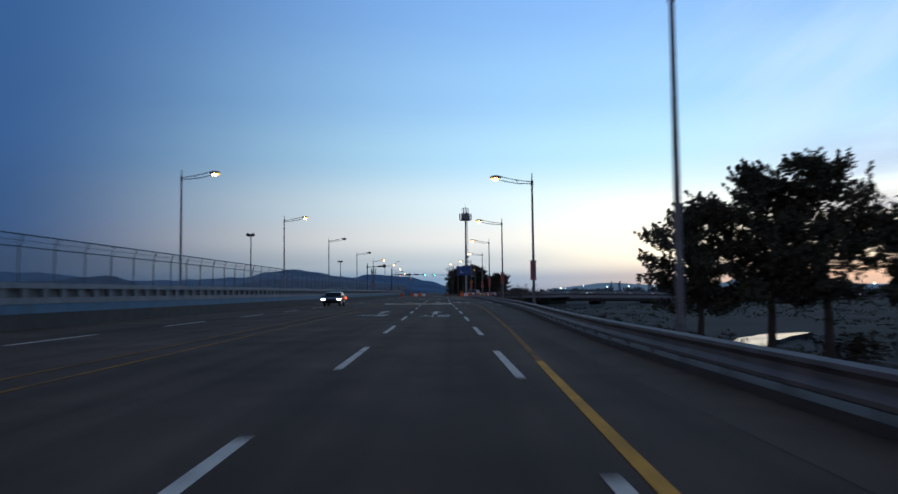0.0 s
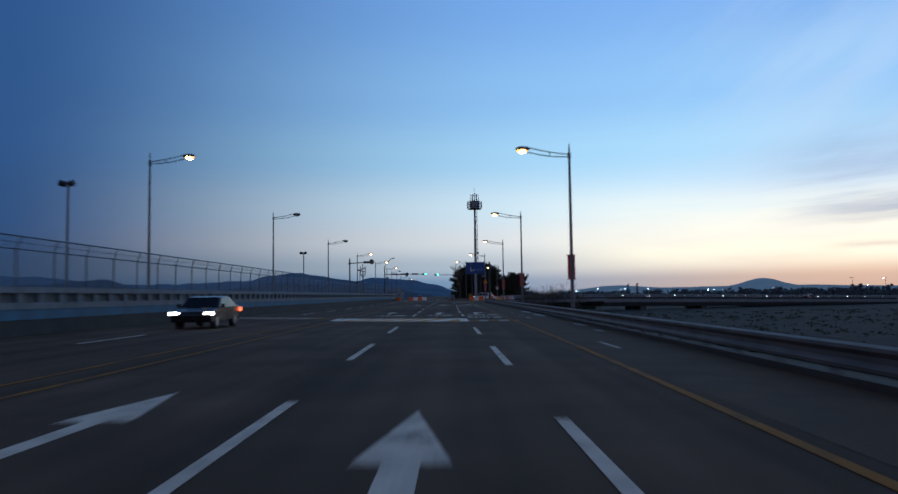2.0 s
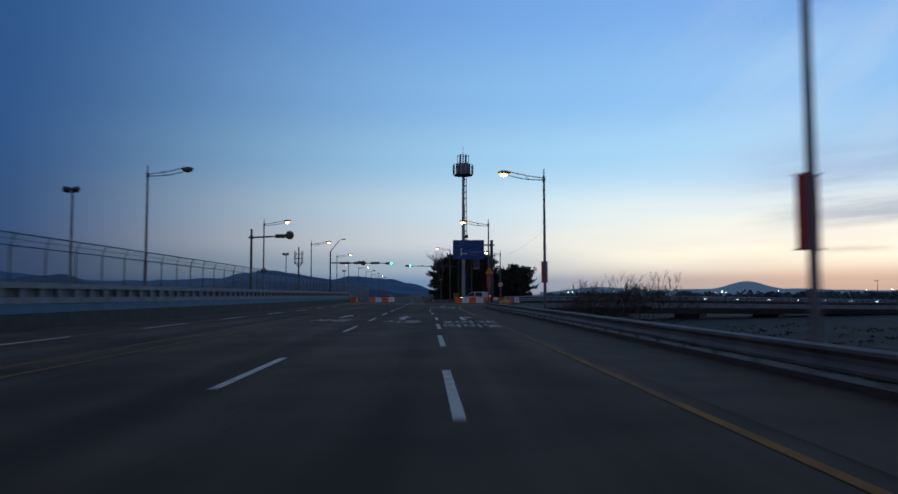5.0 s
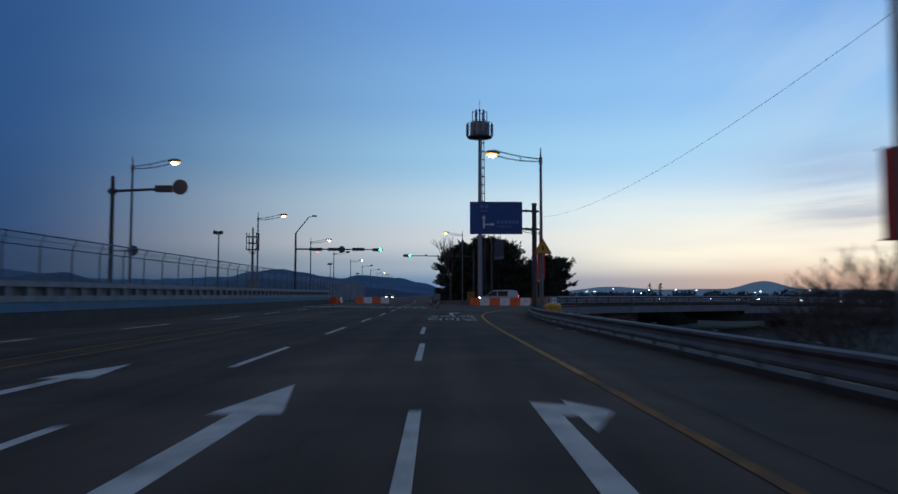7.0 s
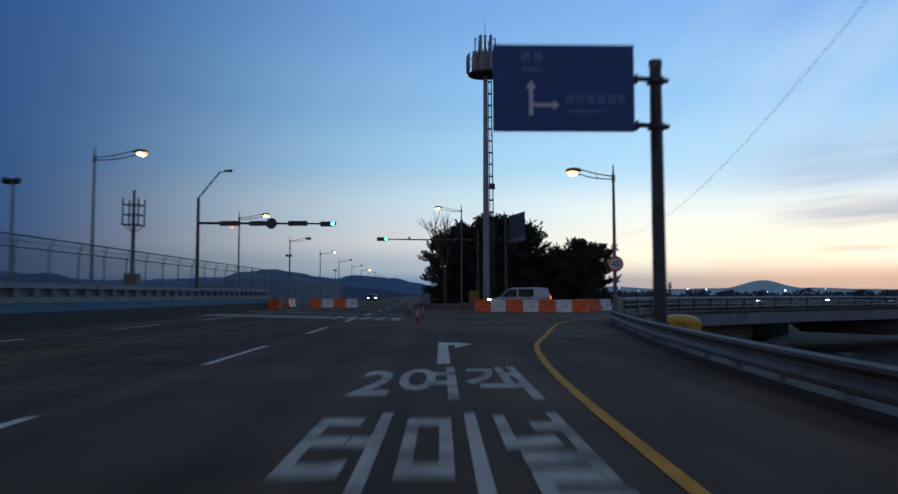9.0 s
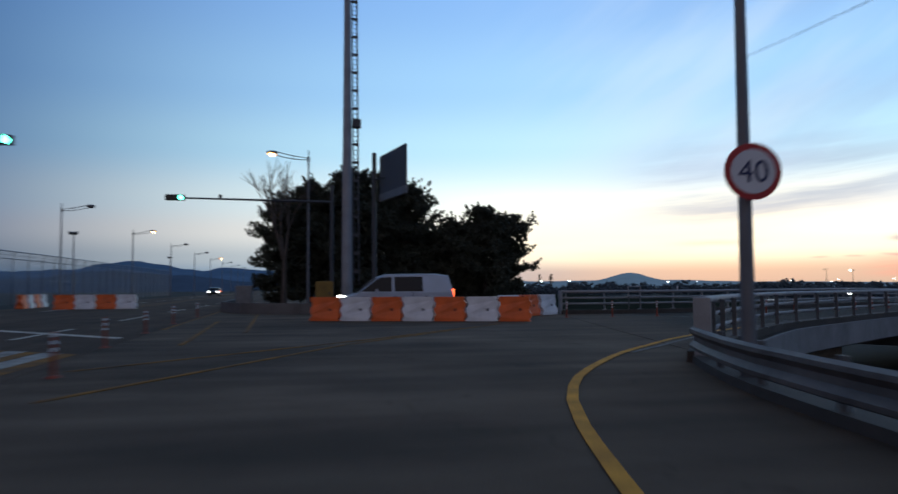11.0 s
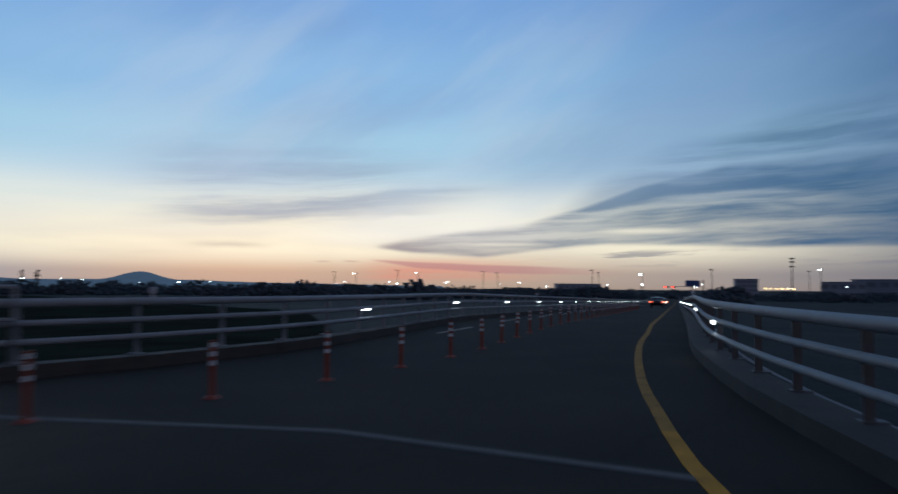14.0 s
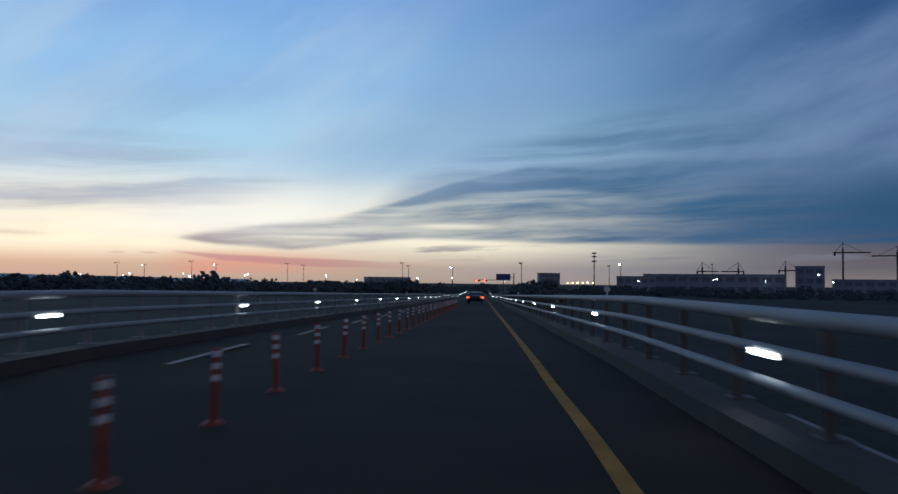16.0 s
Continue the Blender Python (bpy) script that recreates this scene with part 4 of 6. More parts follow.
# added sheet closing the open gaps, gives them a mid tone
part("gap_backing", sweep(B(), par_line, [(-0.02, 1.29), (-0.02, 1.69), (-0.08, 1.69), (-0.08, 1.29)]), CONCRETE_DARK, parapet, "recessed backing added behind the baluster openings")
post_me = mesh_of(bm_box(B(), -0.13, -0.26, 1.29, 0.13, 0.26, 1.69, 0.03), "baluster", CONCRETE)
for x, y, a in along(par_line, 1.55, 0.4):
    ob = new("baluster", post_me)
    ob.parent, ob.location = parapet, (x, y, 0)

fence_line = side_line(-19.2, -30, 330)
fence = thing("security_fence", pose(0, 0, 0), "tall wire mesh security fence with bent-over posts", "fence", kind="structure")
fp = B()
bm_rod(fp, (0, 0, -1.0), (0, 0, 3.6), 0.036, seg=8)
bm_rod(fp, (0, 0, 3.6), (0.2, 0, 4.12), 0.03, seg=8)
fp_me = mesh_of(fp, "fence_post", GALV_DULL)
for x, y, a in along(fence_line, 3.0):
    ob = new("fence_post", fp_me)
    ob.parent, ob.location = fence, (x, y, 0)
for z, o, r in ((2.0, 0, 0.010), (3.58, 0, 0.026), (3.85, 0.1, 0.010), (4.11, 0.2, 0.030)):
    part("fence_wire", sweep(B(), fence_line, [(o - r, z), (o, z + r * 1.2), (o + r, z), (o, z - r * 1.2)]), MESH, fence)
bm = B()
for x, y, a in along(fence_line, 0.16):
    for s in (-1, 1):
        vs = [bm.verts.new(c) for c in ((x, y, 0.2), (x, y + 0.022, 0.2), (x, y + 0.022 + s * 3.4, 3.6), (x, y + s * 3.4, 3.6))]
        bm.faces.new(vs)
    vs = [bm.verts.new(c) for c in ((x, y, 3.6), (x, y + 0.03, 3.6), (x + 0.2, y + 0.43, 4.1), (x + 0.2, y + 0.4, 4.1))]
    bm.faces.new(vs)
tagged(part("wire_mesh", bm, MESH, fence), kind="stuff")


# ---- guard rail ----
GUARD = smooth_line([(4.0, -60), (3.95, 6), (3.98, 22), (4.65, 42), (5.1, 60), (5.2, 105), (5.05, 150), (4.62, 172), (4.58, 181), (5.05, 189), (5.95, 197.5), (6.75, 203.0), (8.0, 210.9), (8.7, 214.0), (9.6, 216.6)], 2.0)
guard = thing("guard_rail", pose(0, 0, 0), "long galvanised corrugated steel guard rail on steel posts", "guard rail", kind="structure")
W = [(0.0, 0.62), (-0.075, 0.585), (-0.08, 0.53), (-0.01, 0.455), (-0.01, 0.375), (-0.08, 0.30), (-0.075, 0.245), (0.0, 0.21), (0.012, 0.22), (-0.06, 0.255), (-0.065, 0.30), (0.005, 0.375), (0.005, 0.455), (-0.065, 0.53), (-0.06, 0.575), (0.012, 0.61)]
for k in range(0, len(GUARD) - 1, 2):
    part("guard_beam", sweep(B(), GUARD[k:k + 3], W), GALV_RUST, guard)
gp_me = mesh_of(bm_rod(B(), (0.07, 0, -0.5), (0.07, 0, 0.66), 0.055), "guard_post", GALV_DULL)
for x, y, a in along(GUARD, 2.0, 1.0):
    ob = new("guard_post", gp_me)
    ob.parent, ob.matrix_basis = guard, pose(x, y, 0, 0, 0, a - 90)
part("kerb", sweep(B(), GUARD, [(-0.05, -0.1), (-0.05, 0.12), (0.3, 0.12), (0.3, -0.1)]), DARK_KERB, guard, "low stained concrete kerb")


# ---- bridge rails with built-in lights ----
def bridge_rail(name, line, side, light_at, label):
    rail = thing(name, pose(0, 0, 0), label, "railing", kind="structure")
    k = side
    deck_line = on_deck(line)
    part("kerb", sweep(B(), deck_line, [(-0.34 if k > 0 else -0.25, -0.4), (-0.30 if k > 0 else -0.22, 0.19), (0.22 if k > 0 else 0.30, 0.20), (0.25 if k > 0 else 0.34, -0.4)]), DARK_KERB, rail, "stained concrete kerb wall")
    for z, r in ((0.50, 0.05), (0.78, 0.05), (1.08, 0.07)):
        prof = [(r * math.cos(t), z + r * math.sin(t)) for t in [i * math.pi / 5 for i in range(10)]]
        part("rail_pipe", sweep(B(), deck_line, prof), WHITE_RAIL, rail, smooth=True)
    bm = B()
    bm_box(bm, -0.02, 0.07, 0.15, 0.02, 0.17, 1.06, 0.008)
    for z in (0.50, 0.78, 1.05):
        bm_rod(bm, (0, 0.02, z), (0, 0.1, z), 0.03, seg=8)
    bm_box(bm, -0.08, 0.03, 0.19, 0.08, 0.27, 0.215)
    pm = mesh_of(bm, "rail_post", GALV_DULL if k > 0 else WHITE_RAIL)
    for x, y, a in along(line, 2.0, 0.3):
        if x > 150:
            break
        ob = new("rail_post", pm)
        ob.parent, ob.matrix_basis = rail, pose(x, y, bz(x, y), 0, 0, a if k < 0 else a + 180)
    lm = mesh_of(bm_box(B(), -0.26, -0.025, -0.024, 0.26, 0.025, 0.024, 0.01), "rail_light", LED)
    for x, y, a in light_at:
        if x > 300:
            break
        ob = new("rail_light", lm)
        d = Vector((math.cos(radians(a)), math.sin(radians(a))))
        ob.parent, ob.matrix_basis = rail, pose(x - k * 0.07 * d.y, y + k * 0.07 * d.x, 0.75 + bz(x, y), 0, 0, a)
        tagged(ob, "glowing white light strip set into the rail")
    x, y, a = along(line, 1.0)[0]
    post = part("end_post", bm_box(B(), -0.06, -0.12, -0.3, 0.06, 0.18, 1.14, 0.02), WHITE_RAIL, rail, "white steel end plate")
    post.matrix_basis = pose(x, y, 0, 0, 0, a)
    for x, y, a in along(line, 37.0, 6.5)[:3]:
        bm = bm_rod(B(), (0, 0, 1.1), (0, 0, 1.22), 0.02, seg=8)
        bm_disc(bm, (0, 0, 1.27), 0.06, 0.03, "Y", 16)
        mark = part("delineator", bm, SIGN_WHITE, rail, "small round white reflector")
        mark.matrix_basis = pose(x, y, bz(x, y), 0, 0, a - 90)
    return rail


bridge_rail("bridge_railing", RIGHT_RAIL, 1, along([(28.74, 233.17), (38.2, 238.1), (64.4, 251.4), (400, 422.0)], 9.5), "white three-pipe bridge railing with small lights, beside the lane")
bridge_rail("bridge_railing", LEFT_RAIL, -1, [(28.3, 242.85, 28.0)] + along([(37.24, 247.92), (64.0, 261.6), (400, 432.4)], 9.5), "white three-pipe bridge railing with small lights, across the deck")
# ---- street lamps ----
def street_lamp(m, height, lit, label, group, reach=2.35):
    """A tapered pole with a two-bar arm along +x and a flat head."""
    lamp = thing("street_lamp", m, label, "street lamp", group)
    bm = B()
    bm_rod(bm, (0, 0, 0), (0, 0, height - 0.6), 0.105, 0.065, 14)
    bm_rod(bm, (0, 0, height - 0.6), (0, 0, height), 0.05, 0.03, 10)
    part("pole", bm, POLE, lamp, smooth=False)
    bm = bm_box(B(), -0.2, -0.2, 0, 0.2, 0.2, 0.05, 0.01)
    bm_rod(bm, (0, 0, 0.05), (0, 0, 0.5), 0.14, 0.12, 12)
    part("base", bm, GALV_DULL, lamp)
    for z0, z1, bow in ((-0.60, -0.16, 0.05), (-0.72, -0.42, 0.10)):
        pts = [Vector((reach * t, 0, height + z0 + (z1 - z0) * t - bow * math.sin(math.pi * t))) for t in [i / 10 for i in range(11)]]
        part("arm", bm_tube(B(), pts, 0.03), POLE, lamp)
    bm = bm_rod(B(), (reach * 0.42, 0, height - 0.69), (reach * 0.5, 0, height - 0.41), 0.022, seg=6)
    part("strut", bm, POLE, lamp)
    part("collar", bm_rod(B(), (0, 0, height - 0.84), (0, 0, height - 0.5), 0.10, 0.085, 12), POLE, lamp)
    head = B()
    bmesh.ops.create_uvsphere(head, u_segments=16, v_segments=10, radius=1.0, matrix=Matrix.LocRotScale((reach + 0.22, 0, height - 0.24), None, (0.42, 0.19, 0.14)))
    part("lamp_head", head, POLE, lamp, smooth=True)
    bm = B()
    bmesh.ops.create_uvsphere(bm, u_segments=16, v_segments=8, radius=1.0, matrix=Matrix.LocRotScale((reach + 0.26, 0, height - 0.31), None, (0.33, 0.17, 0.17)))
    lens = part("lens", bm, SODIUM if lit else LENS_OFF, lamp, "glowing warm bowl" if lit else "unlit bowl", smooth=True)
    if lit:
        bm = B()
        bmesh.ops.create_uvsphere(bm, u_segments=14, v_segments=8, radius=1.0, matrix=Matrix.LocRotScale((reach + 0.26, 0, height - 0.36), None, (0.25, 0.176, 0.15)))
        part("lamp_arc", bm, ARC, lens, "white-hot centre of the bowl", smooth=True)
    return lamp


def banner(lamp, z0, z1, side=-1):
    """A hanging cloth banner on a pole, with bars for its print."""
    cloth = B()
    bm_box(cloth, -0.20, -0.03, z0, 0.20, 0.03, z1, 0.008)
    ob = part("banner", cloth, BANNER, lamp, "faded red cloth banner")
    ob.location = (0, -0.15, 0)
    for k in range(4):
        z = z1 - 0.2 - 0.24 * k
        part("print", bm_box(B(), -0.12, -0.036, z - 0.13, 0.12, -0.031, z - 0.03), BANNER_PALE, ob, "pale printed bar")
    for z in (z0, z1):
        bm = bm_rod(B(), (-0.26, 0, z), (0.26, 0, z), 0.015, seg=6)
        bm_rod(bm, (0, 0, z), (0, 0.15, z), 0.015, seg=6)
        part("bracket", bm, DARK_STEEL, ob)


for x, y, h, on, flag in ((5.8, 19.0, 9.7, True, False), (5.8, 52.7, 9.7, True, True), (5.8, 84.7, 9.68, True, True), (6.0, 118.2, 9.74, True, True), (6.35, 152.9, 9.49, True, True), (4.8, 181.8, 9.2, True, True)):
    sl = street_lamp(pose(x, y, 0, 0, 0, 180), h, on, "tall grey street lamp with a warm lit head and red banner" if flag else "tall grey street lamp with a warm lit head", "street lamps")
    if flag:
        banner(sl, 2.15, 3.5)
row = [(-20.7, -6, 11.0, True), (-20.8, 26.5, 11.0, True), (-20.8, 57.2, 11.0, True), (-20.7, 92.25, 11.04, True), (-20.5, 124.75, 10.7, False), (-19.5, 154.0, 9.9, False), (-19.7, 188.1, 9.87, True), (-19.4, 217.9, 9.68, True), (-19.6, 248.7, 9.45, True)]
row += [(-21.0 - 0.03 * 32 * k, 280.0 + 32.0 * k, 9.5, k in (1, 4)) for k in range(9)]
for x, y, h, on in row:
    street_lamp(pose(x, y, -0.4), h + 0.4, on, "tall grey street lamp behind the parapet, lit" if on else "tall grey street lamp behind the parapet, unlit", "street lamps")
street_lamp(pose(2.3, 258.7, 0, 0, 0, 180), 11.3, True, "tall grey street lamp in front of the pines, lit", "street lamps")
street_lamp(pose(8.75, 213.5, -0.05, 0, 0, 172), 7.95, True, "grey street lamp carrying a round speed sign", "street lamps", reach=1.75)


# ---- round speed sign and warning triangle, on their lamp poles ----
def round_sign(m):
    s = thing("speed_sign", m, "round white speed sign with red rim reading 40", "road sign")
    part("plate", bm_disc(B(), (0, 0, 0), 0.385, 0.012, "Y", 40), SIGN_RED, s, "red rim")
    part("face", bm_disc(B(), (0, -0.010, 0), 0.30, 0.012, "Y", 40), SIGN_WHITE, s, "white face")
    me = text_mesh("40", 0.40, 0.30, 0.004)
    me.materials.append(SIGN_NAVY)
    t = part("numerals", me, None, s, "dark blue numerals")
    t.matrix_basis = pose(-0.20, -0.022, -0.15, 90, 0, 0)
    part("clamp", bm_box(B(), -0.10, 0.0, -0.05, 0.10, 0.26, 0.05), GALV_DULL, s)
    return s


round_sign(pose(8.74, 213.28, 2.87, 0, 0, -10))


def warning_sign(m):
    s = thing("warning_sign", m, "yellow triangular warning sign with a red border", "road sign")
    for name, r, y, ma in (("border", 0.56, 0.0, SIGN_RED), ("face", 0.44, -0.008, SIGN_YELLOW)):
        bm = B()
        lo = [bm.verts.new((r * math.sin(a), y - 0.006, r * math.cos(a))) for a in (0, 2.0944, 4.18879)]
        hi = [bm.verts.new((r * math.sin(a), y + 0.006, r * math.cos(a))) for a in (0, 2.0944, 4.18879)]
        bm.faces.new(lo)
        bm.faces.new(hi[::-1])
        for i in range(3):
            bm.faces.new((lo[i], lo[(i + 1) % 3], hi[(i + 1) % 3], hi[i]))
        part(name, bm, ma, s)
    part("symbol", bm_box(B(), -0.04, -0.018, -0.12, 0.04, -0.012, 0.16), RUBBER_BLACK, s, "black upright bar")
    part("clamp", bm_box(B(), -0.09, 0.0, -0.05, 0.09, 0.2, 0.05), GALV_DULL, s)


warning_sign(pose(4.85, 181.6, 3.78))


# ---- big blue direction sign on its dark post ----
def direction_sign():
    s = thing("direction_sign", pose(6.3, 197.5, 0), "large blue direction sign on a dark steel post", "road sign")
    bm = B()
    bm_rod(bm, (0, 0, 0), (0, 0, 7.95), 0.20, 0.17, 16)
    bm_box(bm, -0.35, -0.35, 0, 0.35, 0.35, 0.06, 0.01)
    part("post", bm, DARK_STEEL, s)
    bm = bm_rod(B(), (0, 0, 7.95), (0, 0, 8.15), 0.19, 0.19, 16)
    part("cap", bm, GALV_DULL, s)
    for z in (7.55, 6.20):
        bm = B()
        bm_rod(bm, (0.35, 0, z), (-4.6, -1.3, z), 0.075, seg=12)
        bm_disc(bm, (0, 0, z), 0.26, 0.16, "Z", 16)
        bm_disc(bm, (-0.62, -0.18, z), 0.15, 0.05, "X", 14)
        part("arm", bm, DARK_STEEL, s)
    rot = pose(-2.95, -1.62, 6.88, 0, 0, 1.0)
    board = part("board", bm_box(B(), -1.9, -0.04, -1.18, 1.9, 0.04, 1.18, 0.02), SIGN_BLUE, s, "blue reflective board")
    board.matrix_basis = rot
    part("arrow_shaft", bm_box(B(), -0.95, -0.052, -0.75, -0.83, -0.043, -0.02), SIGN_WHITE, board)
    bm = B()
    for pts in ([(-1.04, -0.02), (-0.74, -0.02), (-0.89, 0.2)], [(-0.83, -0.52), (-0.30, -0.52), (-0.30, -0.42), (-0.83, -0.42)], [(-0.30, -0.60), (-0.30, -0.34), (-0.12, -0.47)]):
        vs = [bm.verts.new((x, -0.048, z)) for x, z in pts]
        bm.faces.new(vs)
    part("arrow", bm, SIGN_WHITE, board, "white forked arrow")
    dim = mat("dim_sign_print", (0.10, 0.16, 0.38), 0.5, scale=6.0)
    for x, z, w, h in ((-1.15, 0.72, 0.24, 0.26), (-0.82, 0.72, 0.24, 0.26), (-1.12, 0.45, 0.5, 0.10), (0.05, -0.42, 0.22, 0.24), (0.33, -0.42, 0.22, 0.24), (0.61, -0.42, 0.22, 0.24), (0.89, -0.42, 0.22, 0.24), (1.17, -0.42, 0.22, 0.24), (1.45, -0.42, 0.18, 0.24), (0.1, -0.68, 1.0, 0.09)):
        part("print", bm_box(B(), x, -0.05, z, x + w, -0.043, z + h), dim, board, "faint lettering bar")


direction_sign()


# ---- telecom tower ----
def telecom_tower():
    s = thing("telecom_tower", pose(5.1, 259.5, 0), "tall slim telecom tower with a ring of antennas", "tower")
    bm = B()
    bm_rod(bm, (0, 0, 0), (0, 0, 12), 0.42, 0.33, 20)
    bm_rod(bm, (0, 0, 12), (0, 0, 26.2), 0.33, 0.22, 20)
    part("mast", bm, TOWER, s)
    bm = B()
    for dx, r in ((0.0, 0.045), (0.36, 0.06)):
        bm_rod(bm, (0.52 + dx, 0, 1.5), (0.30 + dx, 0, 26.0), r, seg=6)
    for k in range(70):
        z = 2 + k * 0.34
        bm_rod(bm, (0.52 - 0.0088 * z, 0, z), (0.88 - 0.0088 * z, 0, z), 0.022, seg=5)
    for k in range(18):
        z = 2.5 + k * 1.35
        bm_rod(bm, (0.2, 0, z), (0.86 - 0.0088 * z, 0, z), 0.035, seg=6)
        bm_box(bm, 0.48 - 0.0088 * z, -0.07, z - 0.10, 0.96 - 0.0088 * z, 0.07, z + 0.10)
    part("ladder", bm, DARK_STEEL, s, "dark steel ladder with cable trays")
    bm = bm_box(B(), 0.35, -0.3, 13.2, 1.0, 0.3, 13.8, 0.03)
    part("equipment_box", bm, DARK_STEEL, s)
    bm = bm_disc(B(), (0, 0, 26.3), 1.95, 0.16, "Z", 28)
    part("platform", bm, DARK_STEEL, s)
    bm = B()
    for z in (26.9, 27.8, 28.5):
        for k in range(28):
            a, b = 2 * math.pi * k / 28, 2 * math.pi * (k + 1) / 28
            bm_rod(bm, (2.02 * math.cos(a), 2.02 * math.sin(a), z), (2.02 * math.cos(b), 2.02 * math.sin(b), z), 0.03, seg=5)
    for k in range(16):
        a = 2 * math.pi * k / 16
        bm_rod(bm, (2.02 * math.cos(a), 2.02 * math.sin(a), 26.3), (2.02 * math.cos(a), 2.02 * math.sin(a), 28.6), 0.03, seg=5)
    part("railing", bm, GALV, s)
    panel = mesh_of(bm_box(B(), -0.16, -0.06, -0.95, 0.16, 0.06, 0.95, 0.03), "antenna_panel", TOWER)
    for k in range(14):
        ob = part("antenna_panel", panel, None, s)
        ob.matrix_basis = pose(2.1 * math.cos(k * 0.449), 2.1 * math.sin(k * 0.449), 27.45, 0, 0, 90 + math.degrees(k * 0.449))
    part("drum", bm_rod(B(), (0, 0, 26.4), (0, 0, 28.6), 1.5, 1.5, 24), TOWER, s, "grey ring of equipment")
    for k in range(6):
        ob = part("antenna_panel", panel, None, s)
        ob.matrix_basis = pose(1.15 * math.cos(k * 1.047), 1.15 * math.sin(k * 1.047), 29.6, 0, 0, 90 + k * 60)
    bm = B()
    for k in range(6):
        a, b = k * 1.047, (k + 1) * 1.047
        for z in (29.0, 30.4):
            bm_rod(bm, (1.1 * math.cos(a), 1.1 * math.sin(a), z), (1.1 * math.cos(b), 1.1 * math.sin(b), z), 0.03, seg=5)
    bm_rod(bm, (0, 0, 28.6), (0, 0, 30.9), 0.12, seg=10)
    bm_rod(bm, (0, 0, 30.9), (0, 0, 32.4), 0.035, seg=6)
    part("top_frame", bm, DARK_STEEL, s)


telecom_tower()


# ---- traffic signals, camera mast, small masts ----
def signal_head(parent, x, z, lit):
    h = part("signal_head", bm_box(B(), -0.60, -0.13, -0.19, 0.60, 0.13, 0.19, 0.05), RUBBER_BLACK, parent, "black three-lamp signal head")
    h.location = (x, -0.12, z)
    for k, dx in enumerate((-0.38, 0.0, 0.38)):
        bm = bm_disc(B(), (dx, -0.14, 0), 0.15, 0.03, "Y", 20)
        part("lens", bm, lit if k == 2 else LENS_OFF, h, "glowing green lens" if k == 2 else "")
        bm = B()
        for i in range(9):
            a, b = math.pi * i / 9, math.pi * (i + 1) / 9
            vs = [bm.verts.new((dx + 0.17 * math.cos(t), yy, 0.17 * math.sin(t))) for t, yy in ((a, -0.13), (b, -0.13), (b, -0.36), (a, -0.36))]
            bm.faces.new(vs)
        part("visor", bm, RUBBER_BLACK, h)


def signal_a():
    s = thing("traffic_signal", pose(-18.8, 234.0, 0), "dark traffic signal mast with a long arm and green light", "traffic signal", "traffic signals")
    bm = B()
    bm_rod(bm, (0, 0, 0), (0, 0, 8.9), 0.16, 0.11, 16)
    bm_rod(bm, (0, 0, 8.9), (1.6, 0, 10.9), 0.06, seg=10)
    bm_rod(bm, (1.6, 0, 10.9), (2.3, 0, 11.05), 0.04, seg=8)
    part("mast", bm, DARK_STEEL, s)
    bm = bm_box(B(), 2.0, -0.1, 10.95, 2.6, 0.1, 11.12, 0.03)
    part("camera", bm, DARK_STEEL, s)
    part("arm", bm_rod(B(), (-0.1, 0, 6.95), (10.4, 0, 6.88), 0.10, 0.06, 12), DARK_STEEL, s)
    signal_head(s, 10.1, 6.85, GREEN_LIGHT)
    for x, n in ((1.7, 1.6), (4.0, 1.3), (7.0, 1.5)):
        part("name_plate", bm_box(B(), x, -0.14, 6.72, x + n, -0.06, 7.1, 0.02), DARK_STEEL, s, "dark sign box seen from behind")
    part("round_sign", bm_disc(B(), (5.7, -0.1, 6.9), 0.42, 0.04, "Y", 28), BACK_GREY, s, "grey round sign plate")
    bm = bm_disc(B(), (2.7, -0.16, 6.6), 0.07, 0.03, "Y", 16)
    part("red_lens", bm, RED_LIGHT, s, "glowing red lens")
    return s


def signal_b():
    s = thing("traffic_signal", pose(3.9, 254.5, 0), "dark traffic signal mast with an arm and green light", "traffic signal", "traffic signals")
    part("mast", bm_rod(B(), (0, 0, 0), (0, 0, 8.2), 0.15, 0.11, 16), DARK_STEEL, s)
    part("arm", bm_rod(B(), (0.1, 0, 7.05), (-9.8, 0, 7.2), 0.09, 0.055, 12), DARK_STEEL, s)
    signal_head(s, -10.0, 7.2, GREEN_LIGHT)
    bm = bm_box(B(), -7.3, -0.09, 7.2, -7.1, 0.09, 7.45, 0.02)
    part("camera", bm, DARK_STEEL, s)


signal_a()
signal_b()


